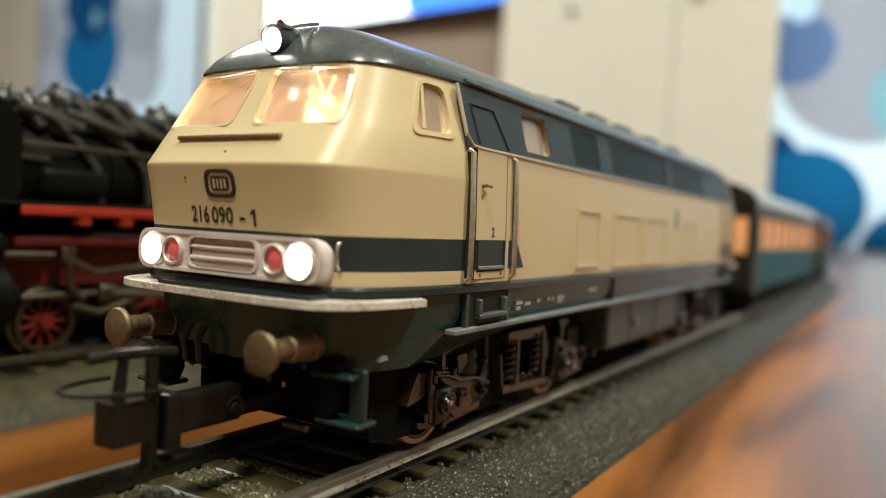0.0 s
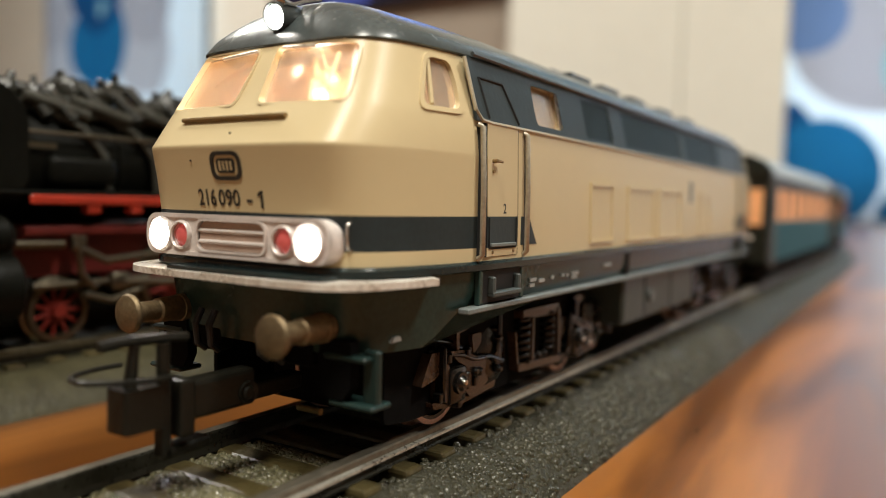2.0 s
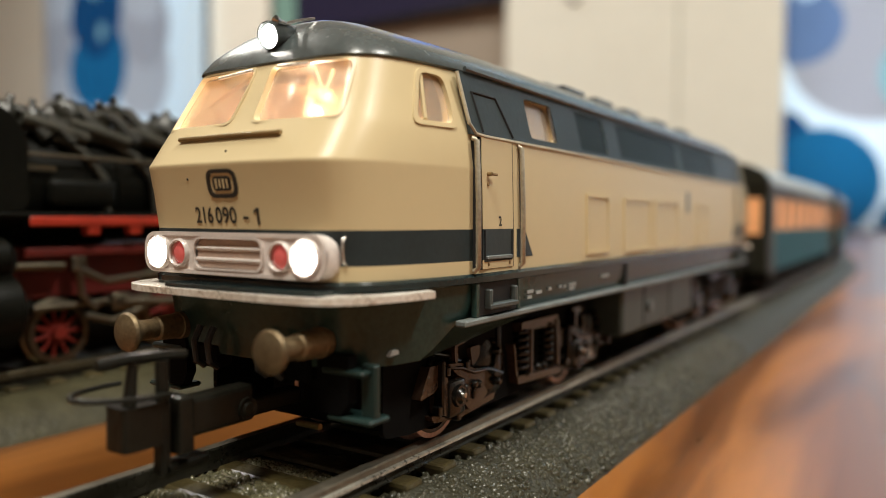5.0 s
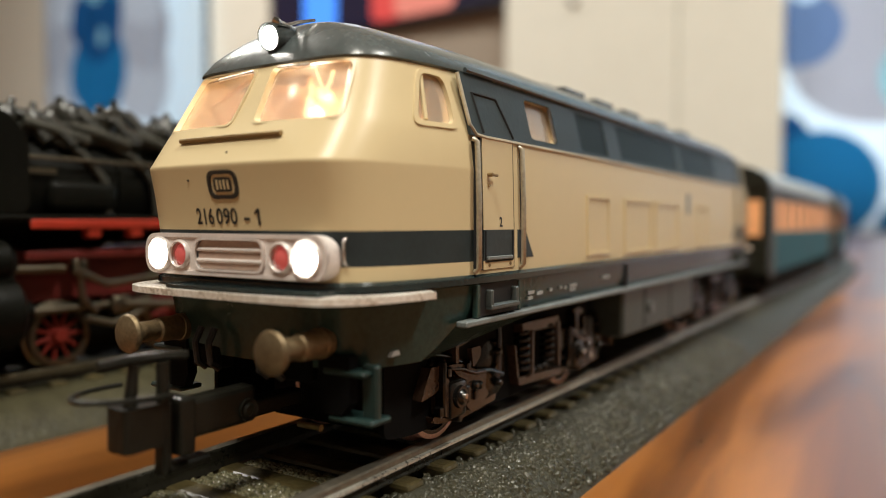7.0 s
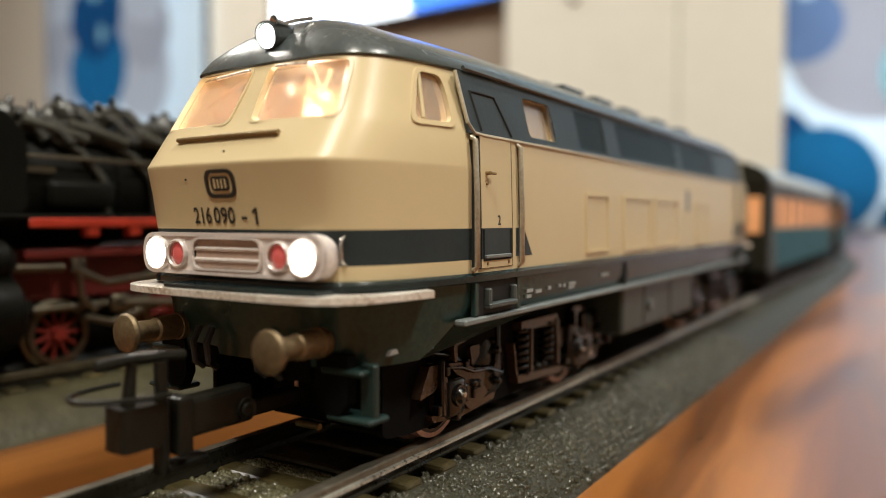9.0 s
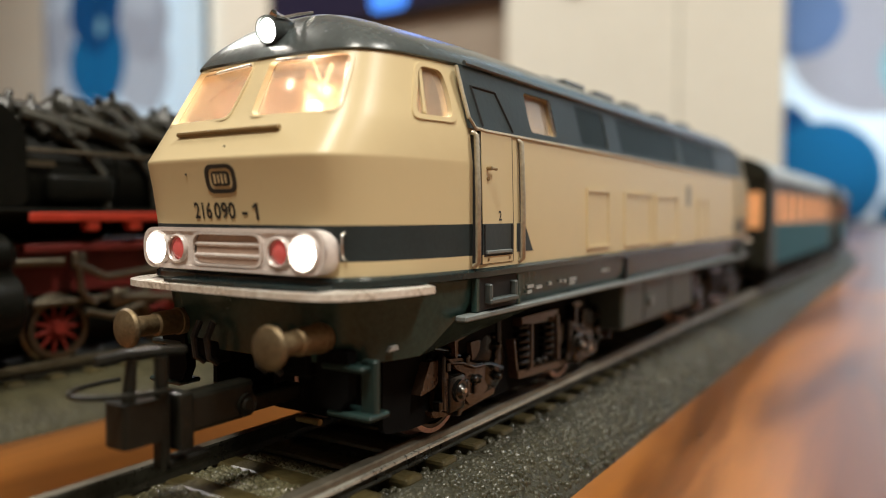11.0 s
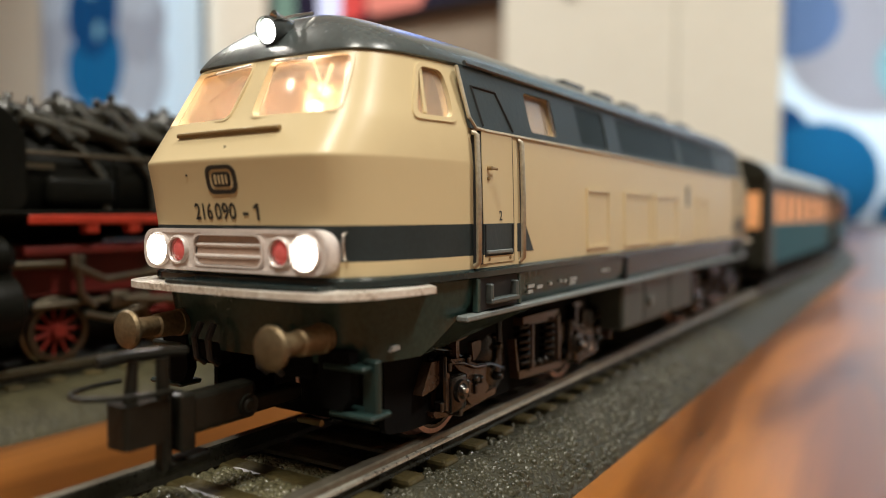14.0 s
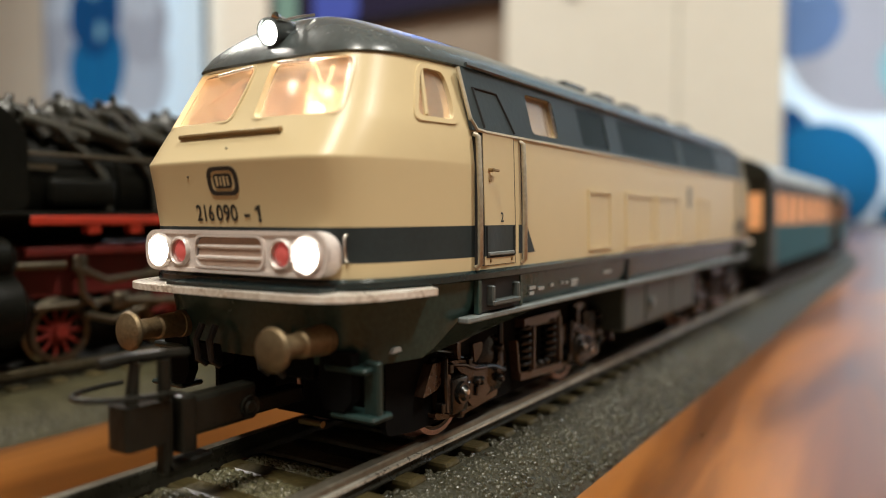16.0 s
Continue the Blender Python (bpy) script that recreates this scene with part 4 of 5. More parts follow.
def build_bogie(d, yc):
    bm = box(BM(), -0.6, 0.6, yc - 2.2, yc + 2.2, 0.55, 1.3, 0.05)
    bg = part("bogie", bm, MATS["bogie_plastic"], d, "dark brown glossy bogie")
    for e in (-1, 1):
        part("end_plate", box(BM(), -0.8, 0.8, yc + e * 2.2 - 0.04, yc + e * 2.2 + 0.04, 0.3, 1.2, 0.03), MATS["matt_black"], bg)
    for s in (-1, 1):
        bm = BM()
        X = lambda u, v, k: Vector((s * (k + 0.1), u + yc, v))  # noqa: E731
        # oversized near-black plate, standing in for the shade that hides the wheels
        prism(bm, rounded([(-2.75, 0.42), (-2.75, 1.5), (2.5, 1.5), (2.5, 0.42), (1.9, 0.36), (0.75, 0.34), (-0.75, 0.34), (-2.3, 0.36)], 0.1), X, 1.08, 1.14)
        part("side_frame", bm, MATS["matt_black"], bg, smooth=40)
        for a in (-1.68, 1.68):
            y = yc + a
            bm = BM()
            lathe(bm, [(0.0, 0.10), (0.2, 0.10), (0.22, 0.04), (0.40, 0.03), (0.43, 0.1), (0.50, 0.1), (0.52, -0.06)], (TRACK_X + (0.95 if s > 0 else -0.66), y, 0.53 + RAIL_Z), (s, 0, 0))
            w = part("wheel", bm, MATS["bogie_plastic"], bg, "dark wheel with a bare metal tread", smooth=40)
            bm = BM()
            lathe(bm, [(0.47, 0.105), (0.525, 0.10), (0.53, -0.10), (0.58, -0.14), (0.58, -0.19), (0.45, -0.19)], (TRACK_X + (0.95 if s > 0 else -0.66), y, 0.53 + RAIL_Z), (s, 0, 0), 36)
            part("tread_ring", bm, MATS["tread"], w, "coppery bare metal wheel tread", smooth=40)
            # moulded brown plates round the axle box
            for outline, lo, hi in (
                    ([(-0.41, 1.05), (-0.18, 1.04), (-0.14, 0.88), (-0.33, 0.76), (-0.6, 0.72)], 1.2, 1.36),
                    ([(0.01, 1.26), (0.08, 1.26), (0.09, 1.02), (0.02, 1.03)], 1.2, 1.40),
                    ([(0.02, 1.28), (0.3, 1.3), (0.45, 1.24), (0.3, 1.2), (0.14, 1.18)], 1.2, 1.34),
                    ([(-0.08, 1.03), (0.2, 1.0), (0.45, 0.9), (0.74, 0.8), (0.7, 0.66), (0.80, 0.55), (0.6, 0.46), (0.39, 0.42), (0.27, 0.52), (0.22, 0.66), (0.29, 0.8), (0.1, 0.88)], 1.2, 1.38),
                    ([(-0.34, 0.50), (-0.3, 0.42), (0.22, 0.36), (1.04, 0.42), (1.06, 0.5), (0.3, 0.43)], 1.2, 1.33),
                    ([(-0.24, 0.92), (-0.15, 0.9), (-0.13, 0.48), (-0.24, 0.5)], 1.2, 1.42),
                    ([(0.52, 1.12), (0.74, 1.12), (0.74, 1.0), (0.6, 0.9), (0.56, 0.9)], 1.2, 1.30)):
                bm = BM()
                prism(bm, rounded([(a + p, q) for p, q in outline], 0.03, 2), X, lo - 0.1, hi - 0.1)
                # rear-axle guards are coloured darker, so the bogie fades towards black
                part("axle_guard", bm, MATS["rust_brown" if a < 0 else "bogie_plastic"], bg, "glossy dark moulded axle guard", smooth=40)
            bm = BM()
            tube(bm, [(s * 1.33, y - 0.12, 0.98), (s * 1.40, y + 0.16, 0.95), (s * 1.40, y + 0.42, 0.86), (s * 1.36, y + 0.74, 0.82)], 0.022, 6)
            part("plate_rim", bm, MATS["rust_brown"], bg, smooth=60)
            bm = BM()
            lathe(bm, [(0.0, 0.10), (0.08, 0.10), (0.10, 0.05), (0.3, 0.04), (0.37, 0.0), (0.37, -0.1)], (s * 1.24, y + 1.1, 0.78), (s, 0, 0), 28)
            part("damper_drum", bm, MATS["bogie_plastic"], bg, "glossy black round drum", smooth=40)
            for dy, dz in ((1.1, 1.0), (1.12, 0.62), (0.44, 0.72), (0.55, 0.7)):
                bm = BM()
                lathe(bm, [(0.0, 0.05), (0.03, 0.05), (0.05, 0.02), (0.06, -0.05)], (s * (1.33 if dy > 1 else 1.39), y + dy, dz), (s, 0, 0), 10)
                part("nut", bm, MATS["bogie_plastic"], bg, smooth=40)
            bm = BM()
            prism(bm, [(a + 1.5, 1.02), (a + 1.53, 1.02), (a + 1.63, 0.55), (a + 1.58, 0.55)], X, 1.1, 1.26)
            part("hanger", bm, MATS["rust_brown"], bg)
            for k, (dy, dz) in enumerate(((-0.28, 0.55), (-0.12, 0.95), (0.1, 0.42), (0.28, 0.95), (0.45, 0.6))):
                bm = box(BM(), *sorted((s * 1.32, s * 1.42)), y + dy - 0.035, y + dy + 0.035, dz - 0.05, dz + 0.06, 0.012, 1)
                part("bracket", bm, MATS["bogie_plastic"], bg)
            bm = BM()
            box(bm, *sorted((s * 1.30, s * 1.46)), y - 0.16, y + 0.16, 0.45, 0.85, 0.04)
            lathe(bm, [(0.0, 0.1), (0.06, 0.1), (0.09, 0.06), (0.12, 0.06), (0.13, 0.0)], (s * 1.44, y, 0.68), (s, 0, 0), 16)
            box(bm, *sorted((s * 1.30, s * 1.43)), y - 0.26, y - 0.2, 0.5, 1.1, 0.02, 1)
            box(bm, *sorted((s * 1.30, s * 1.43)), y + 0.22, y + 0.3, 0.55, 0.75, 0.02, 1)
            part("axle_box", bm, MATS["bogie_plastic"], bg, smooth=40)
            bm = BM()
            lathe(bm, [(0.0, 0.05), (0.03, 0.045), (0.045, 0.0)], (s * 1.52, y - 0.02, 0.70), (s, 0, 0), 12)
            part("axle_bolt", bm, MATS["bare_metal"], bg, smooth=60)
        for a, z in ((-1.95, 1.05), (-1.95, 0.75), (-1.2, 0.95), (-1.05, 0.6), (-0.55, 1.1), (1.15, 1.05), (1.3, 0.62), (2.1, 0.95)):
            bm = BM()
            lathe(bm, [(0.0, 0.05), (0.03, 0.045), (0.05, 0.02), (0.05, -0.05)], (s * 1.26, yc + a, z), (s, 0, 0), 10)
            part("bolt", bm, MATS["bogie_plastic"], bg, smooth=40)
        for y0, z0, y1, z1 in ((-2.1, 1.2, -1.3, 0.95), (-1.2, 0.85, -0.4, 0.7), (-0.5, 1.3, -0.6, 0.7), (1.0, 0.7, 1.9, 0.45)):
            bm = BM()
            tube(bm, [(s * 1.3, yc + y0, z0), (s * 1.33, yc + (y0 + y1) / 2, (z0 + z1) / 2 + 0.04), (s * 1.3, yc + y1, z1)], 0.035, 6)
            part("brake_rod", bm, MATS["bogie_plastic"], bg, smooth=60)
        # central spring nest
        for outline, hi, m in (([(0.0, 1.16), (1.08, 1.14), (1.12, 1.27), (0.0, 1.28)], 1.28, "rust_brown"),
                               ([(-0.1, 0.50), (1.25, 0.42), (1.2, 0.52), (-0.1, 0.6)], 1.28, "rust_brown"),
                               ([(0.24, 0.58), (0.29, 0.58), (0.29, 1.17), (0.24, 1.17)], 1.30, "rust_brown"),
                               ([(1.08, 0.56), (1.14, 0.56), (1.12, 1.2), (1.05, 1.2)], 1.30, "rust_brown")):
            bm = BM()
            prism(bm, rounded(outline, 0.02, 2), X, 1.02, hi)
            part("spring_bracket", bm, MATS[m], bg)
        for a in (0.11, 0.88):
            bm = BM()
            n = 60
            tube(bm, [(s * (1.30 + 0.10 * math.cos(k / n * 2 * math.pi * 6)), yc + a + 0.09 * math.sin(k / n * 2 * math.pi * 6), 0.60 + 0.56 * k / n) for k in range(n + 1)], 0.03, 6)
            part("coil_spring", bm, MATS["bogie_plastic"], bg, "dark coil spring", smooth=60)
        for a in (0.3, 0.5, 0.7):
            bm = BM()
            bmesh.ops.create_icosphere(bm, subdivisions=2, radius=0.07, matrix=Matrix.Translation((s * 1.3, yc + a + 0.1, 0.6)))
            part("rivet", bm, MATS["bogie_plastic"], bg, smooth=60)
        for a in (-0.9, 2.35):
            bm = BM()
            tube(bm, [(s * 1.15, yc + a, 1.2), (s * 1.20, yc + a + 0.05, 0.8), (s * 1.15, yc + a - 0.02, 0.45)], 0.06, 6)
            box(bm, *sorted((s * 0.85, s * 1.0)), yc + a - 0.1, yc + a + 0.06, 0.3, 0.75, 0.03, 1)
            part("brake_block", bm, MATS["bogie_plastic"], bg)
        bm = BM()
        lathe(bm, [(0, 0.06), (0.05, 0.05), (0.06, 0)], (s * 1.40, yc + 2.2, 0.55), (s, 0, 0), 12)
        part("axle_bolt", bm, MATS["bare_metal"], bg, smooth=60)
    return bg


def build_diesel():
    d = thing("diesel_locomotive", (0, 0, 0), "beige and dark blue-grey model diesel locomotive with lit headlamps on rails", "locomotive")
    bm = BM()
    outer = [[Vector((x, y, z)) for x, y in hull(yf, xs)] for z, yf, xs in SHELL]
    inner = [[Vector((x, y, z)) for x, y in hull(yf, xs, 0.13)] for z, yf, xs in reversed(SHELL)]
    vs = ring(bm, outer + inner, True, False)
    n = len(vs[0])
    for i in range(n):
        bm.faces.new((vs[0][i], vs[-1][i], vs[-1][(i + 1) % n], vs[0][(i + 1) % n]))
    bmesh.ops.recalc_face_normals(bm, faces=bm.faces)
    for f in bm.faces:
        c = f.calc_center_median()
        if 2.17 < c.z < 2.5 and (c.y < 2.6 or c.y > 2 * MID - 2.6):
            f.material_index = 1
    body = part("body", bm, [MATS["beige_paint"], MATS["blue_grey_paint"]], d, "glossy beige shell with a dark stripe", smooth=55)
    cuts = []
    for s in (1, -1):
        for e in (0, 1):
            fr = (lambda u, v, k: Vector((s * u, k if e == 0 else 2 * MID - k, v)))
            cuts.append(prism(BM(), rounded(WINDSCREEN, 0.09), fr, -0.5, 1.35))
            fr = (lambda u, v, k: Vector((s * k, u if e == 0 else 2 * MID - u, v)))
            cuts.append(prism(BM(), rounded(CAB_WINDOW, 0.1), fr, 1.3, 2.2))
            if e == 0:
                cuts.append(prism(BM(), rounded([(3.55, 3.58), (4.32, 3.58), (4.32, 4.06), (3.55, 4.06)], 0.08), fr, 1.3, 2.2))
        for y0, y1 in ENGINE_WINDOWS:
            fr = (lambda u, v, k: Vector((s * k, u, v)))
            cuts.append(prism(BM(), rounded([(y0, 3.56), (y1, 3.56), (y1, 4.1), (y0, 4.1)], 0.05), fr, 1.3, 2.2))
    cut(body, cuts)
    # the dark window band, a thin skin with the same openings
    for s in (1, -1):
        bm = side_slab(BM(), 2.1, 2 * MID - 2.1, [3.49, 3.56, 3.85, 4.11, 4.16], 0.005, -0.03, s)
        band = part("window_band", bm, MATS["blue_grey_paint"], d, "dark blue-grey window band")
        cuts = []
        fr = (lambda u, v, k: Vector((s * k, u, v)))
        for y0, y1 in ((3.55, 4.32),):
            cuts.append(prism(BM(), rounded([(y0, 3.58), (y1, 3.58), (y1, 4.06), (y0, 4.06)], 0.08), fr, 1.3, 2.2))
        for y0, y1 in ENGINE_WINDOWS:
            cuts.append(prism(BM(), rounded([(y0, 3.56), (y1, 3.56), (y1, 4.1), (y0, 4.1)], 0.05), fr, 1.3, 2.2))
        cut(band, cuts)
    # roof
    bm = BM()
    levels = [(4.165, 0.895, 1.555), (4.185, 0.88, 1.575), (4.22, 0.90, 1.57), (4.34, 0.98, 1.48), (4.45, 1.08, 1.31), (4.56, 1.19, 1.06), (4.65, 1.31, 0.79), (4.71, 1.44, 0.51), (4.74, 1.56, 0.24)]
    ring(bm, [[Vector((x, y, z)) for x, y in hull(yf, xs)] for z, yf, xs in levels], True, True)
    roof = part("roof", bm, MATS["roof_paint"], d, "glossy dark grey rounded roof", smooth=50)
    for y0, y1, w, h in ((4.6, 5.5, 0.5, 4.78), (6.3, 7.9, 0.6, 4.785), (8.3, 9.1, 0.35, 4.80), (9.6, 12.0, 0.6, 4.785), (12.6, 13.3, 0.4, 4.79)):
        part("roof_hatch", box(BM(), -w, w, y0, y1, 4.6, h, 0.03), MATS["roof_paint"], roof)
    for y in (5.9, 7.2, 8.6, 10.4, 12.2):
        for s in (-1, 1):
            part("roof_vent", box(BM(), *sorted((s * 0.75, s * 1.1)), y, y + 0.8, 4.5, 4.63, 0.03), MATS["roof_paint"], roof)
    bm = BM()
    for s in (-1, 1):
        tube(bm, [(s * 1.58, 2.2, 4.19), (s * 1.58, 2 * MID - 2.2, 4.19)], 0.025, 6)
    part("gutter", bm, MATS["roof_paint"], roof)
    # cab interior
    for e in (0, 1):
        Y = (lambda y: y) if e == 0 else (lambda y: 2 * MID - y)
        bm = BM()
        box(bm, -1.5, 1.5, *sorted((Y(2.2), Y(2.27))), 3.2, 4.16)
        box(bm, -1.25, 1.25, *sorted((Y(1.0), Y(2.2))), 3.2, 3.3)
        cab = part("cab_lining", bm, MATS["peach_interior"], d, "warm lit cab interior")
        part("engine_room_wall", box(BM(), -1.38, 1.38, *sorted((Y(3.3), Y(4.6))), 3.3, 4.16), MATS["brown_panel"], d, "dull pinkish brown inner wall")
        bm = BM()
        box(bm, 0.1, 1.15, *sorted((Y(1.0), Y(1.35))), 3.3, 3.58, 0.05)
        box(bm, -1.2, -0.3, *sorted((Y(1.9), Y(2.3))), 3.3, 3.75, 0.05)
        part("console", bm, MATS["peach_interior"], cab)
        # partitions added to keep the bulb's light off the side windows
        for s in (-1, 1):
            part("side_lining", box(BM(), *sorted((s * 1.28, s * 1.31)), *sorted((Y(1.42), Y(2.2))), 3.3, 4.1), MATS["peach_interior"], cab)
        if e == 0:
            # these bars glow by themselves to draw the bright streaks behind the glass
            bm = BM()
            prism(bm, [(0.20, 3.58), (0.38, 3.58), (0.33, 3.86), (0.27, 3.87)], XZ, 1.2, 1.25)
            obox(bm, (0.57, 1.2, 3.96), (0.028, 0.03, 0.34), Euler((0, 0.56, 0)).to_matrix(), 0.012)
            obox(bm, (0.43, 1.22, 4.06), (0.024, 0.03, 0.2), Euler((0, -0.4, 0)).to_matrix(), 0.012)
            part("light_guide", bm, MATS["glowing_plastic"], cab, "clear plastic light guide with its own added glow")
            bm = BM()
            obox(bm, (-0.55, 1.3, 3.95), (0.03, 0.03, 0.34), Euler((0, 0.5, 0)).to_matrix(), 0.008)
            obox(bm, (0.0, 1.5, 3.9), (0.06, 0.04, 0.5), Euler((0, 0.3, 0)).to_matrix(), 0.01)
            obox(bm, (-0.2, 1.6, 4.05), (0.9, 0.05, 0.06), Euler((0, 0.05, 0)).to_matrix(), 0.01)
            part("cab_fitting", bm, MATS["peach_interior"], cab)
            bm = BM()
            bmesh.ops.create_uvsphere(bm, u_segments=16, v_segments=10, radius=0.07, matrix=Matrix.Translation((0.1, 1.7, 4.02)))
            part("bulb", bm, MATS["bulb"], cab, "glowing miniature bulb")
    # frame under the shell
    bm = BM()
    zb = lambda y: float(np.interp(min(y, 2 * MID - y), [1.5, 2.08], [1.205, 1.56]))  # noqa: E731
    low = hull(0.62, 1.68)
    ring(bm, [[Vector((x, y, zb(y))) for x, y in low], [Vector((x, y, max(1.7, zb(y)))) for x, y in hull(0.56, 1.735)], [Vector((x, y, 1.93)) for x, y in hull(0.52, 1.75)]], True, True)
    part("main_frame", bm, MATS["frame_paint"], d, "dark green-grey frame with a chipped lower edge", smooth=30)
    bm = BM()
    ring(bm, [[Vector((x, y, z)) for x, y in hull(yf, xs)] for z, yf, xs in ((1.925, 0.42, 1.78), (1.94, 0.40, 1.80), (2.0, 0.40, 1.80), (2.03, 0.44, 1.76))], True, True)
    part("floor_ledge", bm, MATS["ledge_gloss"], d, smooth=30)
    # pale footplate round the nose
    for e in (0, 1):
        bm = BM()
        half = [(x * 1.9 / 1.75, 0.13 + y) for x, y in QS if y < 1.3]
        inn = [(x * 1.55 / 1.75, 0.55 + y * 0.85) for x, y in QS if y < 1.3]
        line = lambda h: [(-x, y) for x, y in reversed(h[1:])] + h  # noqa: E731
        o, i = line(half), line(inn)
        Y = (lambda y: y) if e == 0 else (lambda y: 2 * MID - y)
        rows = [[Vector((a[0], Y(a[1]), 1.85)), Vector((a[0], Y(a[1]), 1.915)), Vector((b[0], Y(b[1]), 1.925)), Vector((b[0], Y(b[1]), 1.85))] for a, b in zip(o, i)]
        ring(bm, rows, True, True)
        part("footplate", bm, MATS["worn_white"], d, "worn white-edged footplate round the nose")
        # glossy tread plate lying on it
        xs = [-0.72 + 1.98 * k / 24 for k in range(25)]
        edge = lambda x, g: float(np.interp(abs(x) * 1.75 / 1.9, [q[0] for q in QS], [q[1] for q in QS])) + g  # noqa: E731
        bm = BM()
        rows = [[Vector((x, Y(edge(x, 0.19)), 1.922)), Vector((x, Y(edge(x, 0.19)), 1.955)), Vector((x, Y(edge(x, 0.20)), 1.962)), Vector((x, Y(edge(x, 0.42)), 1.962)), Vector((x, Y(edge(x, 0.42)), 1.922))] for x in xs]
        ring(bm, rows, True, True)
        part("tread_plate", bm, MATS["ledge_gloss"], d, "glossy dark plate on the footplate", smooth=30)
    build_nose(d, 0)
    for sd in (-1, 1):
        bm = BM()
        tube(bm, [(sd * 1.31, front_y(1.31, z) - o, z) for z, o in ((2.18, -0.02), (2.2, 0.035), (2.3, 0.04), (2.42, 0.035), (2.44, -0.02))], 0.014, 6)
        part("grab_iron", bm, MATS["bare_metal"], d, "thin bright grab iron beside the lamps", smooth=60)
    bm = BM()
    prism(bm, [(0.0, 0.0), (0.09, 0.02), (0.08, 0.06), (0.02, 0.05)], lambda u, v, k: Vector((1.455 + u * 0.5 + k, 1.05 + u, 1.30 + v)), -0.06, 0.012)
    part("chip", bm, MATS["grey_print"], d)
    for s in (1, -1):
        build_side(d, s)
    build_bogie(d, 3.99)
    build_bogie(d, 2 * MID - 3.99)
    return d


mat("glowing_plastic", (1.0, 0.85, 0.65), 0.1, trans=0.9, emit=(1.0, 0.82, 0.6), strength=0.9)
build_diesel()
lamp("cab_bulb_light", "POINT", (0.12, 1.5, 3.77), (0.12, 0, 3.77), 0.009, (1.0, 0.82, 0.68), 0.0006)

# ---- the steam engine on the side track ----


def spoked_wheel(name, parent, x, y, r, s):
    bm = BM()
    lathe(bm, [(r * 0.8, 0.06), (r * 0.98, 0.06), (r, -0.06), (r * 1.1, -0.08), (r * 1.1, -0.13), (r * 0.8, -0.13), (r * 0.8, 0.06)], (x, y, r + RAIL_Z), (s, 0, 0), 32)
    w = part(name, bm, MATS["rod_metal"], parent, smooth=40)
    bm = BM()
    lathe(bm, [(0.0, 0.09), (r * 0.2, 0.09), (r * 0.22, -0.1), (0, -0.1)], (x, y, r + RAIL_Z), (s, 0, 0), 16)
    for k in range(11):
        a = 2 * math.pi * k / 11
        dr = Vector((0, math.cos(a), math.sin(a)))
        c = Vector((x - s * 0.03, y, r + RAIL_Z))
        cyl(bm, c + dr * r * 0.15, c + dr * r * 0.85, r * 0.075, r * 0.05, seg=6)
    part("spokes", bm, MATS["wheel_red_shaded"], w, "red wheel spokes")
    return w


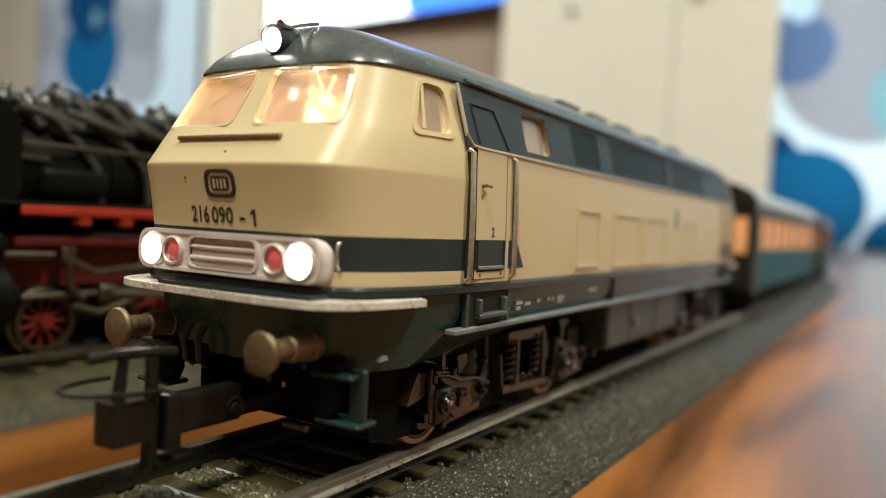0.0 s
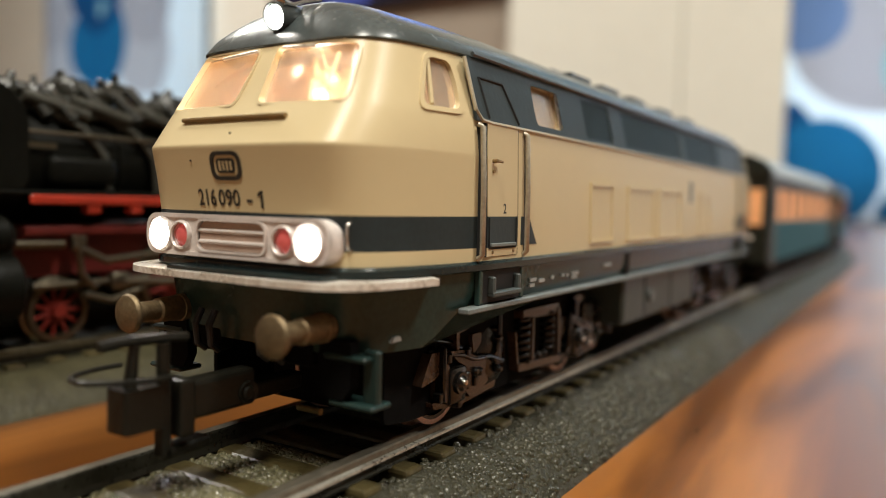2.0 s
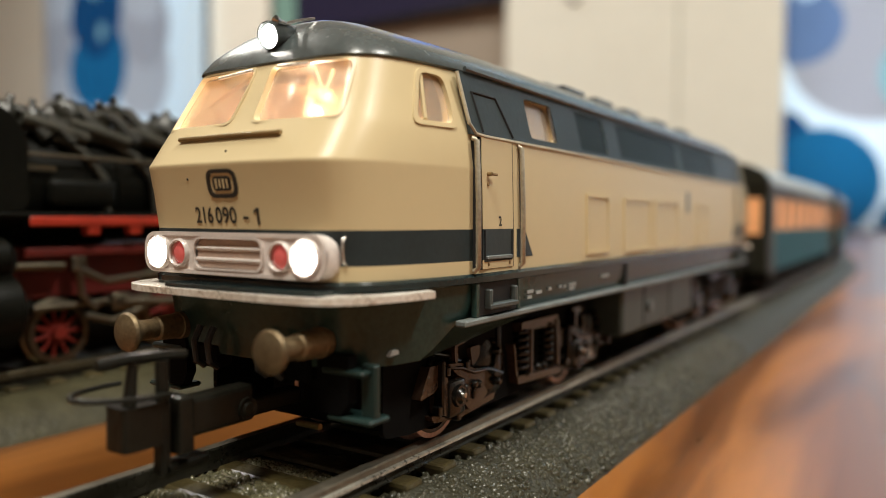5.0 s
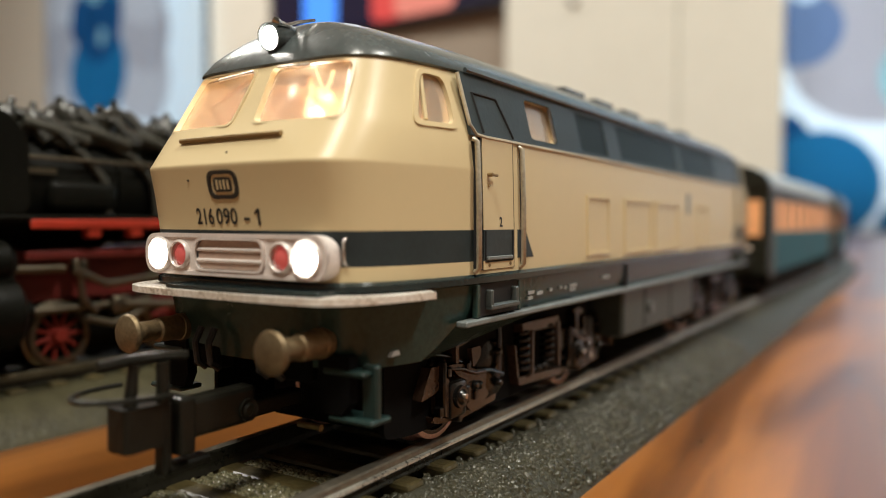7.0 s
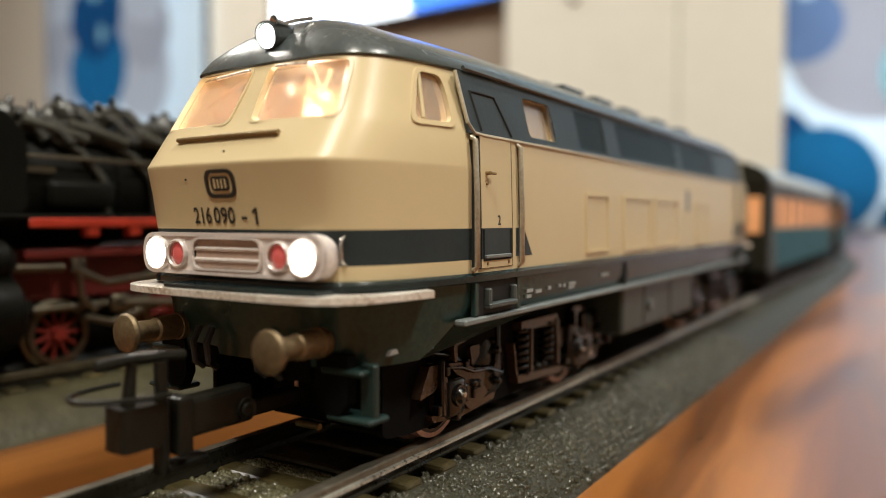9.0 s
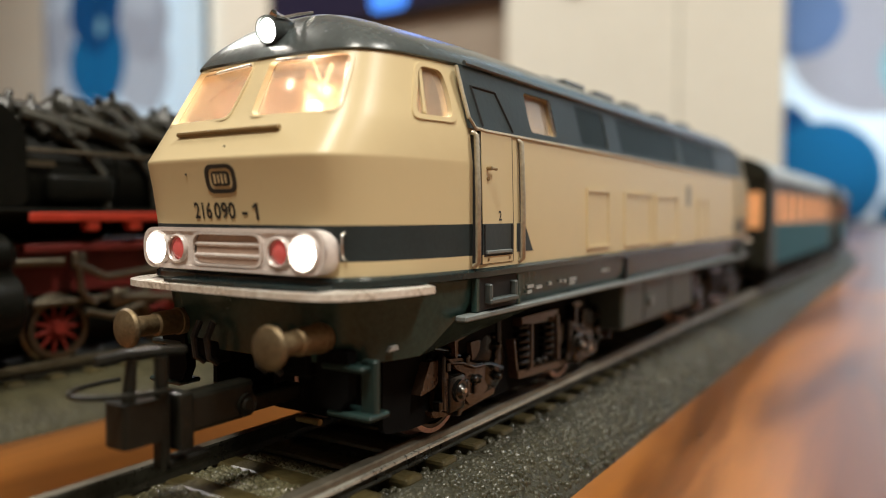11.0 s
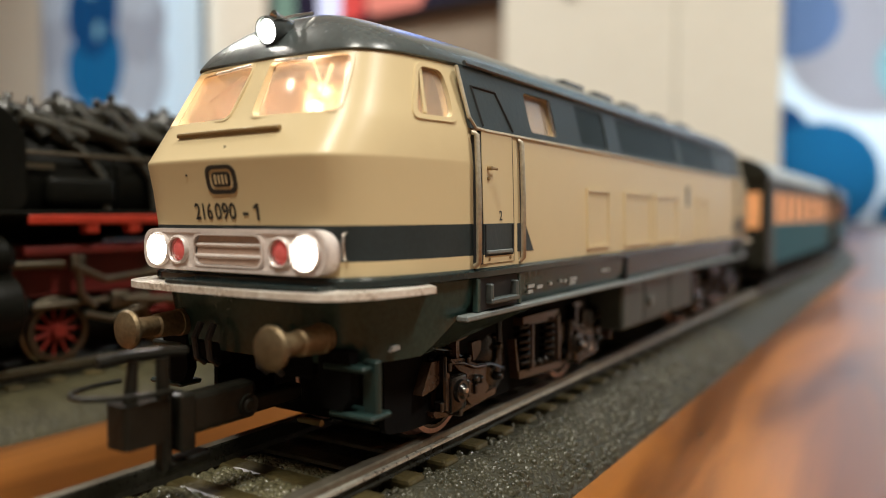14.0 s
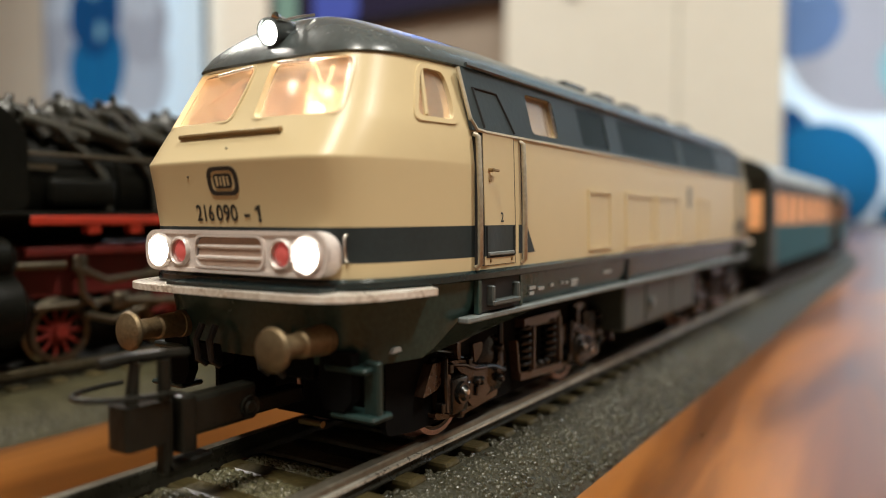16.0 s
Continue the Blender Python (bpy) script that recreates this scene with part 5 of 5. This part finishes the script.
def build_steam():
    s = thing("steam_locomotive", (STEAM_X, 0, 0), "black model steam locomotive with red running gear beside the diesel", "locomotive")
    bm = BM()
    lathe(bm, [(0.0, 0.0), (0.9, 0.02), (1.0, 0.1), (1.04, 0.2), (1.04, 3.2), (1.0, 3.25), (1.0, 13.0), (1.1, 13.05), (1.1, 16.0), (0, 16.0)], (0, 0.3, 3.15), (0, 1, 0), 40)
    boiler = part("boiler", bm, MATS["loco_black"], s, "black boiler with bands and pipes", smooth=30)
    for y in (2.0, 3.6, 5.4, 7.4, 9.4):
        bm = BM()
        lathe(bm, [(1.0, -0.06), (1.06, -0.06), (1.06, 0.06), (1.0, 0.06)], (0, y, 3.15), (0, 1, 0), 40)
        part("boiler_band", bm, MATS["loco_black"], boiler, smooth=30)
    bm = BM()
    lathe(bm, [(0.36, -0.3), (0.33, 0.2), (0.36, 0.45), (0.40, 0.5), (0.3, 0.5), (0.28, 0.2)], (0, 1.3, 4.1), (0, 0, 1), 24)
    part("chimney", bm, MATS["fitting_black"], s, smooth=40)
    for y, r, h in ((3.0, 0.5, 0.5), (5.2, 0.55, 0.45), (8.2, 0.5, 0.45)):
        bm = BM()
        lathe(bm, [(r * 1.25, -0.25), (r, 0.0), (r, h * 0.5), (r * 0.8, h * 0.8), (0.0, h)], (0, y, 4.1), (0, 0, 1), 24)
        box(bm, 0.1, 0.75, y - 0.35, y + 0.35, 4.05, 4.3, 0.08)
        part("dome", bm, MATS["fitting_black"], s, smooth=40)
    for k, (y0, y1) in enumerate(((1.6, 3.2), (2.6, 4.2), (3.8, 5.6), (5.0, 6.8))):
        bm = BM()
        tube(bm, [(0.2, y0, 4.25), (0.7, (y0 + y1) / 2 - 0.2, 4.1), (0.95, y1 - 0.3, 3.75), (1.12, y1, 3.3), (1.15, y1 + 0.05, 2.7)], 0.075, 8)
        tube(bm, [(0.55, y0 + 0.3, 4.15), (0.8, y0 + 0.8, 4.0), (0.85, y1 + 0.6, 3.95)], 0.05, 8)
        part("steam_pipe", bm, MATS["pipe_grey"], s, "dull grey steam pipe", smooth=60)
    bm = BM()
    tube(bm, [(1.12, 1.0, 3.62), (1.12, 12.0, 3.62)], 0.035, 6)
    part("handrail", bm, MATS["rod_metal"], s)
    for y in (2.2, 4.4, 6.6):
        bm = box(BM(), 0.95, 1.25, y, y + 1.2, 2.75, 3.25, 0.12, 3)
        part("air_pump", bm, MATS["loco_black"], s, smooth=40)
    bm = box(BM(), 1.08, 1.12, 1.75, 2.35, 3.36, 3.45)
    part("works_plate", bm, MATS["rod_metal"], s)
    for sd in (-1, 1):
        # smoke deflector, running board, frame, cylinder and rods
        bm = BM()
        prism(bm, rounded([(-0.4, 2.7), (1.75, 2.7), (1.75, 3.9), (1.4, 4.3), (-0.1, 4.3), (-0.4, 3.9)], 0.2), lambda u, v, k: Vector((sd * k, u, v)), 1.32, 1.39)
        part("smoke_deflector", bm, MATS["loco_black"], s)
        bm = BM()
        box(bm, *sorted((sd * 0.9, sd * 1.42)), -0.3, 16, 2.60, 2.68, 0.02, 1)
        part("running_board", bm, MATS["loco_black"], s)
        bm = BM()
        box(bm, *sorted((sd * 1.36, sd * 1.44)), 1.75, 16, 2.46, 2.61, 0.02, 1)
        for y in (2.7, 3.5, 5.0):
            box(bm, *sorted((sd * 1.2, sd * 1.42)), y, y + 0.25, 2.3, 2.48, 0.03, 1)
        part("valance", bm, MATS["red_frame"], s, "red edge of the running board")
        bm = BM()
        box(bm, *sorted((sd * 0.75, sd * 0.95)), -0.3, 16, 1.25, 2.1, 0.03, 1)
        box(bm, *sorted((sd * 1.15, sd * 1.25)), 1.75, 6.5, 1.96, 2.10, 0.02, 1)
        box(bm, *sorted((sd * 1.0, sd * 1.12)), 3.2, 9, 1.1, 1.25, 0.02, 1)
        part("side_frame", bm, MATS["red_frame_shaded"], s, "red engine frame, darkened as if in shade")
        bm = BM()
        lathe(bm, [(0, -1.0), (0.5, -1.0), (0.58, -0.9), (0.58, 0.55), (0.45, 0.65), (0.2, 0.7), (0.15, 0.9), (0, 0.9)], (sd * 1.15, 0.95, 1.15), (0, 1, 0), 28)
        lathe(bm, [(0, -0.8), (0.3, -0.8), (0.34, -0.7), (0.34, 0.45), (0.2, 0.6), (0, 0.6)], (sd * 1.2, 0.95, 1.95), (0, 1, 0), 24)
        box(bm, *sorted((sd * 0.7, sd * 1.45)), 0.2, 1.5, 1.2, 2.0, 0.08)
        part("cylinder", bm, MATS["loco_black"], s, smooth=40)
        bm = BM()
        tube(bm, [(sd * 1.2, 1.5, 1.82), (sd * 1.2, 2.4, 1.80)], 0.07, 8)
        tube(bm, [(sd * 1.2, 1.6, 1.12), (sd * 1.2, 4.0, 1.14)], 0.06, 8)
        tube(bm, [(sd * 1.32, 3.4, 1.12), (sd * 1.32, 7.0, 0.85)], 0.08, 8)
        tube(bm, [(sd * 1.28, 2.5, 1.8), (sd * 1.3, 3.1, 1.5), (sd * 1.3, 4.3, 1.6)], 0.065, 8)
        tube(bm, [(sd * 1.28, 2.6, 1.95), (sd * 1.3, 2.65, 1.3), (sd * 1.3, 2.9, 1.05)], 0.06, 8)
        tube(bm, [(sd * 1.3, 2.7, 0.95), (sd * 1.3, 3.2, 0.8), (sd * 1.3, 3.9, 1.0)], 0.06, 8)
        box(bm, *sorted((sd * 1.15, sd * 1.35)), 3.2, 3.55, 0.98, 1.28, 0.04)
        box(bm, *sorted((sd * 1.2, sd * 1.32)), 2.5, 2.75, 1.68, 1.95, 0.04)
        part("valve_gear", bm, MATS["rod_metal"], s, "bare metal rods and valve gear", smooth=60)
        spoked_wheel("wheel", s, TRACK_X + (0.98 if sd > 0 else -0.69), 2.35, 0.52, sd)
        for y in (4.7, 6.5, 8.3, 10.1):
            spoked_wheel("wheel", s, TRACK_X + (0.98 if sd > 0 else -0.69), y, 0.8, sd)
    rnd = random.Random(8)
    for y, x, z, r in ((1.9, 0.45, 4.35, 0.2), (2.25, 0.6, 4.3, 0.16), (3.0, 0.3, 4.5, 0.26), (3.5, 0.55, 4.4, 0.2), (3.9, 0.35, 4.55, 0.2), (4.6, 0.6, 4.3, 0.2), (5.0, 0.4, 4.45, 0.24), (5.9, 0.5, 4.4, 0.22), (6.6, 0.4, 4.45, 0.2)):
        bm = BM()
        tube(bm, [(x - 0.35, y - 0.35, z - 0.25), (x - 0.1, y - 0.1, z + 0.05), (x + 0.15, y + 0.2, z), (x + 0.45, y + 0.45, z - 0.45)], r * 0.6, 8)
        lathe(bm, [(r, -0.2), (r * 1.05, 0.0), (r * 0.8, 0.12), (r * 0.35, 0.16), (r * 0.3, 0.3), (0, 0.32)], (x, y, z), (rnd.uniform(-0.4, 0.4), rnd.uniform(-0.5, 0.5), 1), 14)
        part("boiler_fitting", bm, MATS["fitting_black"], s, smooth=40)
    for y in (2.5, 3.3, 4.2, 5.3):
        bm = BM()
        tube(bm, [(0.75, y - 0.5, 4.22), (0.85, y, 4.1), (0.95, y + 0.5, 3.95)], 0.12, 10)
        part("sand_pipe", bm, MATS["pipe_grey"], s, smooth=60)
    bm = box(BM(), -0.62, 0.62, -0.2, 16, 0.25, 1.4, 0.05)
    part("inner_frame", bm, MATS["loco_black"], s)
    bm = BM()
    box(bm, -1.45, 1.45, 16, 19, 1.6, 4.5, 0.15)
    part("cab", bm, MATS["loco_black"], s)
    bm = BM()
    box(bm, -1.2, 1.2, -0.55, -0.35, 1.1, 1.7, 0.05)
    part("bumper_beam", bm, MATS["red_frame"], s)
    return s


mat("pipe_grey", (0.055, 0.053, 0.042), 0.35, 0.4, vary=0.3, vscale=200, bump=0.1)
build_steam()

# ---- coaches ----


def build_coach(y0):
    L = 19.4
    c = thing("passenger_coach", (centre_x(y0), y0, 0), "blue and dark green model passenger coach with warm lit windows", "coach", "coaches behind the engine")
    w = 1.58
    wins = [(1.3, 3.0), (3.3, 5.2), (5.5, 7.4), (7.7, 9.6), (9.9, 11.8), (12.1, 14.0), (14.3, 16.2), (16.5, 17.9)]
    for s in (-1, 1):
        bm = box(BM(), *sorted((s * (w - 0.1), s * w)), 0.3, L - 0.3, 0.95, 2.28, 0.02, 1)
        part("lower_side", bm, MATS["coach_blue"], c, "blue lower side")
        bm = box(BM(), *sorted((s * (w - 0.1), s * w)), 0.3, L - 0.3, 3.35, 3.75, 0.02, 1)
        part("upper_side", bm, MATS["coach_dark"], c)
        edges = [0.3] + [v for p in wins for v in p] + [L - 0.3]
        for k in range(0, len(edges), 2):
            bm = box(BM(), *sorted((s * (w - 0.1), s * w)), edges[k], edges[k + 1], 2.28, 3.35)
            part("pillar", bm, MATS["coach_dark"] if k in (0, len(edges) - 2) else MATS["coach_brown"], c)
        for a, b in wins:
            bm = box(BM(), *sorted((s * (w - 0.08), s * (w - 0.05))), a, b, 2.25, 3.38)
            part("window", bm, MATS["window_glow"], c, "warm orange lit window")
        for y in (0.35, 18.2):
            bm = box(BM(), *sorted((s * (w - 0.05), s * (w + 0.03))), y, y + 0.85, 0.8, 3.6, 0.02, 1)
            part("door", bm, MATS["coach_dark"], c, "dark end door")
    for y, k in ((0.0, 0), (L, 1)):
        bm = BM()
        sg = -1 if k == 0 else 1
        box(bm, -w, w, *sorted((y + sg * 0.0, y - sg * 0.3)), 0.95, 3.8, 0.03, 1)
        part("end_wall", bm, MATS["coach_dark"], c, "dark coach end")
        for x in (-0.95, 0.95):
            bm = box(BM(), x - 0.42, x + 0.42, *sorted((y - sg * 0.02, y + sg * 0.02)), 2.15, 3.3)
            part("end_window", bm, MATS["window_glow"], c)
        bm = BM()
        box(bm, -0.5, 0.5, *sorted((y, y + sg * 0.6)), 1.2, 3.6, 0.08)
        part("gangway", bm, MATS["coach_dark"], c)
        for x in (-1, 1):
            bm = BM()
            lathe(bm, [(0, 0.75), (0.2, 0.72), (0.2, 0.65), (0.1, 0.6), (0.1, 0)], (x, y, 1.4), (0, sg, 0), 16)
            part("buffer", bm, MATS["black"], c)
    bm = BM()
    prof = [(w + 0.04, 3.72), (w + 0.03, 3.88), (1.38, 4.16), (0.98, 4.36), (0.48, 4.48), (0, 4.52)]
    prof = prof + [(-x, z) for x, z in reversed(prof[:-1])]
    ring(bm, [[Vector((x, y, z)) for x, z in prof] for y in (-0.1, 0.3)], True, True)
    for f in bm.faces:
        f.material_index = 1
    n0 = len(bm.faces)
    ring(bm, [[Vector((x, y, z + 0.01)) for x, z in prof] for y in (0.3, L)], True, True)
    for i, f in enumerate(bm.faces):
        f.material_index = 1 if i < n0 else 0
    roof = part("roof", bm, [MATS["coach_roof"], MATS["coach_dark"]], c, "pale grey rounded roof with a dark end", smooth=40)
    for y in (3, 7, 11, 15):
        part("roof_vent", box(BM(), -0.3, 0.3, y, y + 0.6, 4.4, 4.62, 0.05), MATS["coach_roof"], roof)
    bm = box(BM(), -1.4, 1.4, 0.2, L - 0.2, 0.75, 0.97)
    part("underframe", bm, MATS["matt_black"], c)
    # black strips added so the space under the coach stays dark
    for s in (-1, 1):
        bm = box(BM(), *sorted((s * 1.38, s * 1.5)), 0.4, L - 0.4, 0.42, 1.02, 0.03, 1)
        part("solebar", bm, MATS["matt_black"], c, "black strip added to darken the space under the coach")
    for yc in (3.6, L - 3.6):
        bm = BM()
        box(bm, -1.15, 1.15, yc - 1.6, yc + 1.6, 0.35, 0.8, 0.06)
        for y in (yc - 1.2, yc + 1.2):
            for s in (-1, 1):
                lathe(bm, [(0, 0.08), (0.48, 0.06), (0.5, -0.08), (0.56, -0.15), (0, -0.15)], (TRACK_X + s * 1.0, y, 0.5 + RAIL_Z), (s, 0, 0), 20)
        part("bogie", bm, MATS["black"], c)
    return c


mat("coach_brown", (0.20, 0.10, 0.05), 0.4, vary=0.2, vscale=150)
coach = build_coach(20.6)
copy_thing(coach, Matrix.Translation(cmv((centre_x(41.5) + 0.15, 41.3, 0))) @ pose(0, 0, 0, 0, 0, 3.1))
copy_thing(coach, Matrix.Translation(cmv((centre_x(62), 62.0, 0))) @ pose(0, 0, 0, 0, 0, 8.7))

# ---- loose ballast ----


def stones(name, places, material, label=""):
    """Small domed pebbles, half sunk into what they lie on."""
    rnd = random.Random(11)
    verts, faces = [], []
    for x, y, z, r in places:
        b = len(verts)
        a = rnd.random() * 6.28
        sx, sy = rnd.uniform(0.8, 1.25), rnd.uniform(0.8, 1.25)
        lean = (rnd.uniform(-0.35, 0.35) * r, rnd.uniform(-0.35, 0.35) * r)
        for q, h in ((1.0, -0.5), (0.92, 0.15), (0.55, 0.62)):
            for k in range(6):
                t = a + k * 1.0472
                g = q * r * rnd.uniform(0.88, 1.12)
                verts.append(((x + sx * g * math.cos(t) + lean[0] * max(0, h)) * CM, (y + sy * g * math.sin(t) + lean[1] * max(0, h)) * CM, (z + r * h) * CM))
        verts.append(((x + lean[0]) * CM, (y + lean[1]) * CM, (z + r * rnd.uniform(0.7, 0.95)) * CM))
        for lv in (0, 6):
            for k in range(6):
                faces.append((b + lv + k, b + lv + (k + 1) % 6, b + lv + 6 + (k + 1) % 6, b + lv + 6 + k))
        for k in range(6):
            faces.append((b + 12 + k, b + 12 + (k + 1) % 6, b + 18))
    me = bpy.data.meshes.new(name)
    me.from_pydata(verts, [], faces)
    me.shade_smooth()
    me.materials.append(MATS[material])
    ob = new(name, me)
    return tagged(ob, label, "gravel", "", "stuff")


rs = random.Random(5)
shoulder = []
y = -2.5
while y < 14:
    x = 1.45
    step = 0.052 + 0.0022 * max(0.0, y)
    while x < 2.33:
        px, py = x + rs.uniform(-0.02, 0.02), y + rs.uniform(-0.025, 0.025)
        x += step
        if px < 1.55 and abs(((py + 11.7) / 0.66 + 0.5) % 1 - 0.5) < 0.22:
            continue
        if rs.random() < 0.22:
            continue
        z = float(np.interp(px, [1.3, 1.6, 1.85, 2.05, 2.2, 2.31], [-0.08, -0.11, -0.2, -0.32, -0.46, -0.58]))
        shoulder.append((px, py, z, step * rs.choice((0.3, 0.38, 0.45, 0.52, 0.6, 0.85))))
    y += step * 0.9
for k in range(1500):
    y = -2.5 + 12 * rs.random() ** 1.3
    if abs(((y + 11.7) / 0.66 + 0.5) % 1 - 0.5) > 0.2:
        shoulder.append((rs.uniform(1.24, 1.47), y, rs.uniform(-0.19, -0.12), rs.uniform(0.025, 0.05)))
stones("shoulder_gravel", shoulder, "stone", "fine glossy grey-green gravel along the rail")
between = []
while len(between) < 4200:
    y = rs.uniform(-4.5, 1.2)
    x = rs.uniform(-0.5, 1.0)
    k = ((y + 12 - 0.3) / 0.66) % 1
    if 0.22 < k < 0.78:
        between.append((x, y, rs.uniform(-0.08, -0.05), rs.uniform(0.022, 0.05)))
stones("track_gravel", between, "stone_lit", "coarse glossy gravel between the sleepers")

# ---- moving pictures on the television ----
PATCHES = {}


def picture_patch(name, tv, width, colour, strength, depth):
    """A rounded glowing area of the picture, its middle at its own origin."""
    m = mat(name + "_light", (0.02, 0.02, 0.02), 0.3, emit=colour, strength=strength, vary=0.1, vscale=5)
    pts = rounded([(-width / 2, 0), (width / 2, 0), (width / 2, 40), (-width / 2, 40)], min(5.0, width * 0.3), 5)
    bm = BM()
    prism(bm, pts, XZ, -5.35 - depth, -5.3 - depth)
    PATCHES[name] = part(name, bm, m, tv, "glowing area of the television picture")


TV = [o for o in scene.objects if o.name == "television"][0]
picture_patch("white_picture", TV, 100, (0.9, 0.95, 1.0), 3.5, 0.0)
picture_patch("azure_picture", TV, 54, (0.06, 0.25, 1.0), 2.2, 0.06)
picture_patch("dusk_picture", TV, 26, (0.10, 0.16, 0.75), 0.5, 0.12)
picture_patch("blue_picture", TV, 20, (0.06, 0.28, 1.0), 1.6, 0.18)
picture_patch("red_picture", TV, 16, (0.9, 0.08, 0.07), 0.9, 0.24)
picture_patch("salmon_picture", TV, 30, (1.0, 0.30, 0.22), 0.9, 0.30)
picture_patch("cream_picture", TV, 30, (1.0, 0.9, 0.55), 0.9, 0.36)
picture_patch("pale_picture", TV, 28, (0.85, 0.92, 1.0), 1.6, 0.42)
picture_patch("lilac_picture", TV, 14, (0.75, 0.78, 1.0), 1.3, 0.48)
picture_patch("green_picture", TV, 14, (0.30, 0.50, 0.38), 0.6, 0.54)


def slide(name, steps):
    """Rows of (seconds, middle across the screen); None lifts the area into the upper part of the picture."""
    rows, last = [], None
    for k, (t, c) in enumerate(steps):
        up = c is None
        at = (last[0] if last and up else 0.0 if up else c)
        if last and up != last[1]:
            rows.append((t - 0.2, pose(last[0] * CM, 0, (36.0 if last[1] else 1.5) * CM)))
        rows.append((t, pose(at * CM, 0, (36.0 if up else 1.5) * CM)))
        last = (at, up)
    if rows[-1][0] < 16:
        rows.append((16, rows[-1][1]))
    walk(PATCHES[name], rows)


def motions():
    slide("white_picture", [(0, -11), (0.7, -11), (1.0, None), (8.6, None), (8.9, -10), (9.0, -10), (9.25, None), (16, None)])
    slide("azure_picture", [(0, 46), (0.7, 46), (1.0, None), (8.6, None), (9.0, 46), (9.2, 4), (9.8, None), (16, None)])
    slide("dusk_picture", [(0, None), (1.0, -15), (2.5, -14), (3.5, 32), (4.2, None), (7.8, -30), (8.5, -26), (9.0, None), (11.0, None), (14.8, None), (15.2, -24), (16, -20)])
    slide("blue_picture", [(0, None), (2.3, -32), (2.7, -32), (3.1, None), (6.3, 20), (6.9, -30), (7.1, -28), (7.5, 19), (8.1, None), (8.5, -13), (8.8, None), (9.0, None), (9.25, -30), (11.3, 12), (11.6, -28), (12.0, 9), (13.0, -2), (13.5, -36), (13.9, None), (16, None)])
    slide("red_picture", [(0, None), (6.3, -14), (7.0, 8), (7.5, -24), (8.0, 18), (8.5, 15), (8.9, None), (11.4, 10), (12.0, 32), (12.6, 29), (13.0, -44), (13.4, None), (13.9, -10), (14.5, -12), (15.0, None), (16, None)])
    slide("salmon_picture", [(0, None), (6.9, 28), (7.2, 26), (7.45, None), (11.4, 28), (11.7, 26), (12.0, None), (13.5, 48), (14.0, 14), (14.6, 12), (15.0, None), (16, None)])
    slide("cream_picture", [(0, None), (3.9, 26), (4.3, 26), (4.8, None), (11.2, -6), (11.4, -6), (11.7, None), (16, None)])
    slide("pale_picture", [(0, None), (3.3, 2), (4.2, -2), (4.8, None), (6.3, 58), (7.0, None), (7.5, -12), (8.0, None), (9.2, -18), (9.6, None), (11.3, -30), (11.5, None), (12.0, -14), (13.0, -28), (13.5, 15), (13.9, None), (16, None)])
    slide("lilac_picture", [(0, None), (2.3, 4), (2.9, 4), (3.5, -44), (4.0, None), (6.3, -33), (7.0, None), (7.5, -36), (8.0, None), (8.5, 3), (9.1, None), (12.0, -26), (12.5, 4), (13.0, -55), (13.5, -22), (14.5, -22), (15.2, -8), (15.6, -7), (15.9, None), (16, None)])
    slide("green_picture", [(0, None), (4.0, -50), (6.3, -52), (6.8, None), (8.4, -50), (8.9, None), (12.4, -50), (12.8, None), (13.8, -50), (16, -50)])


motions()
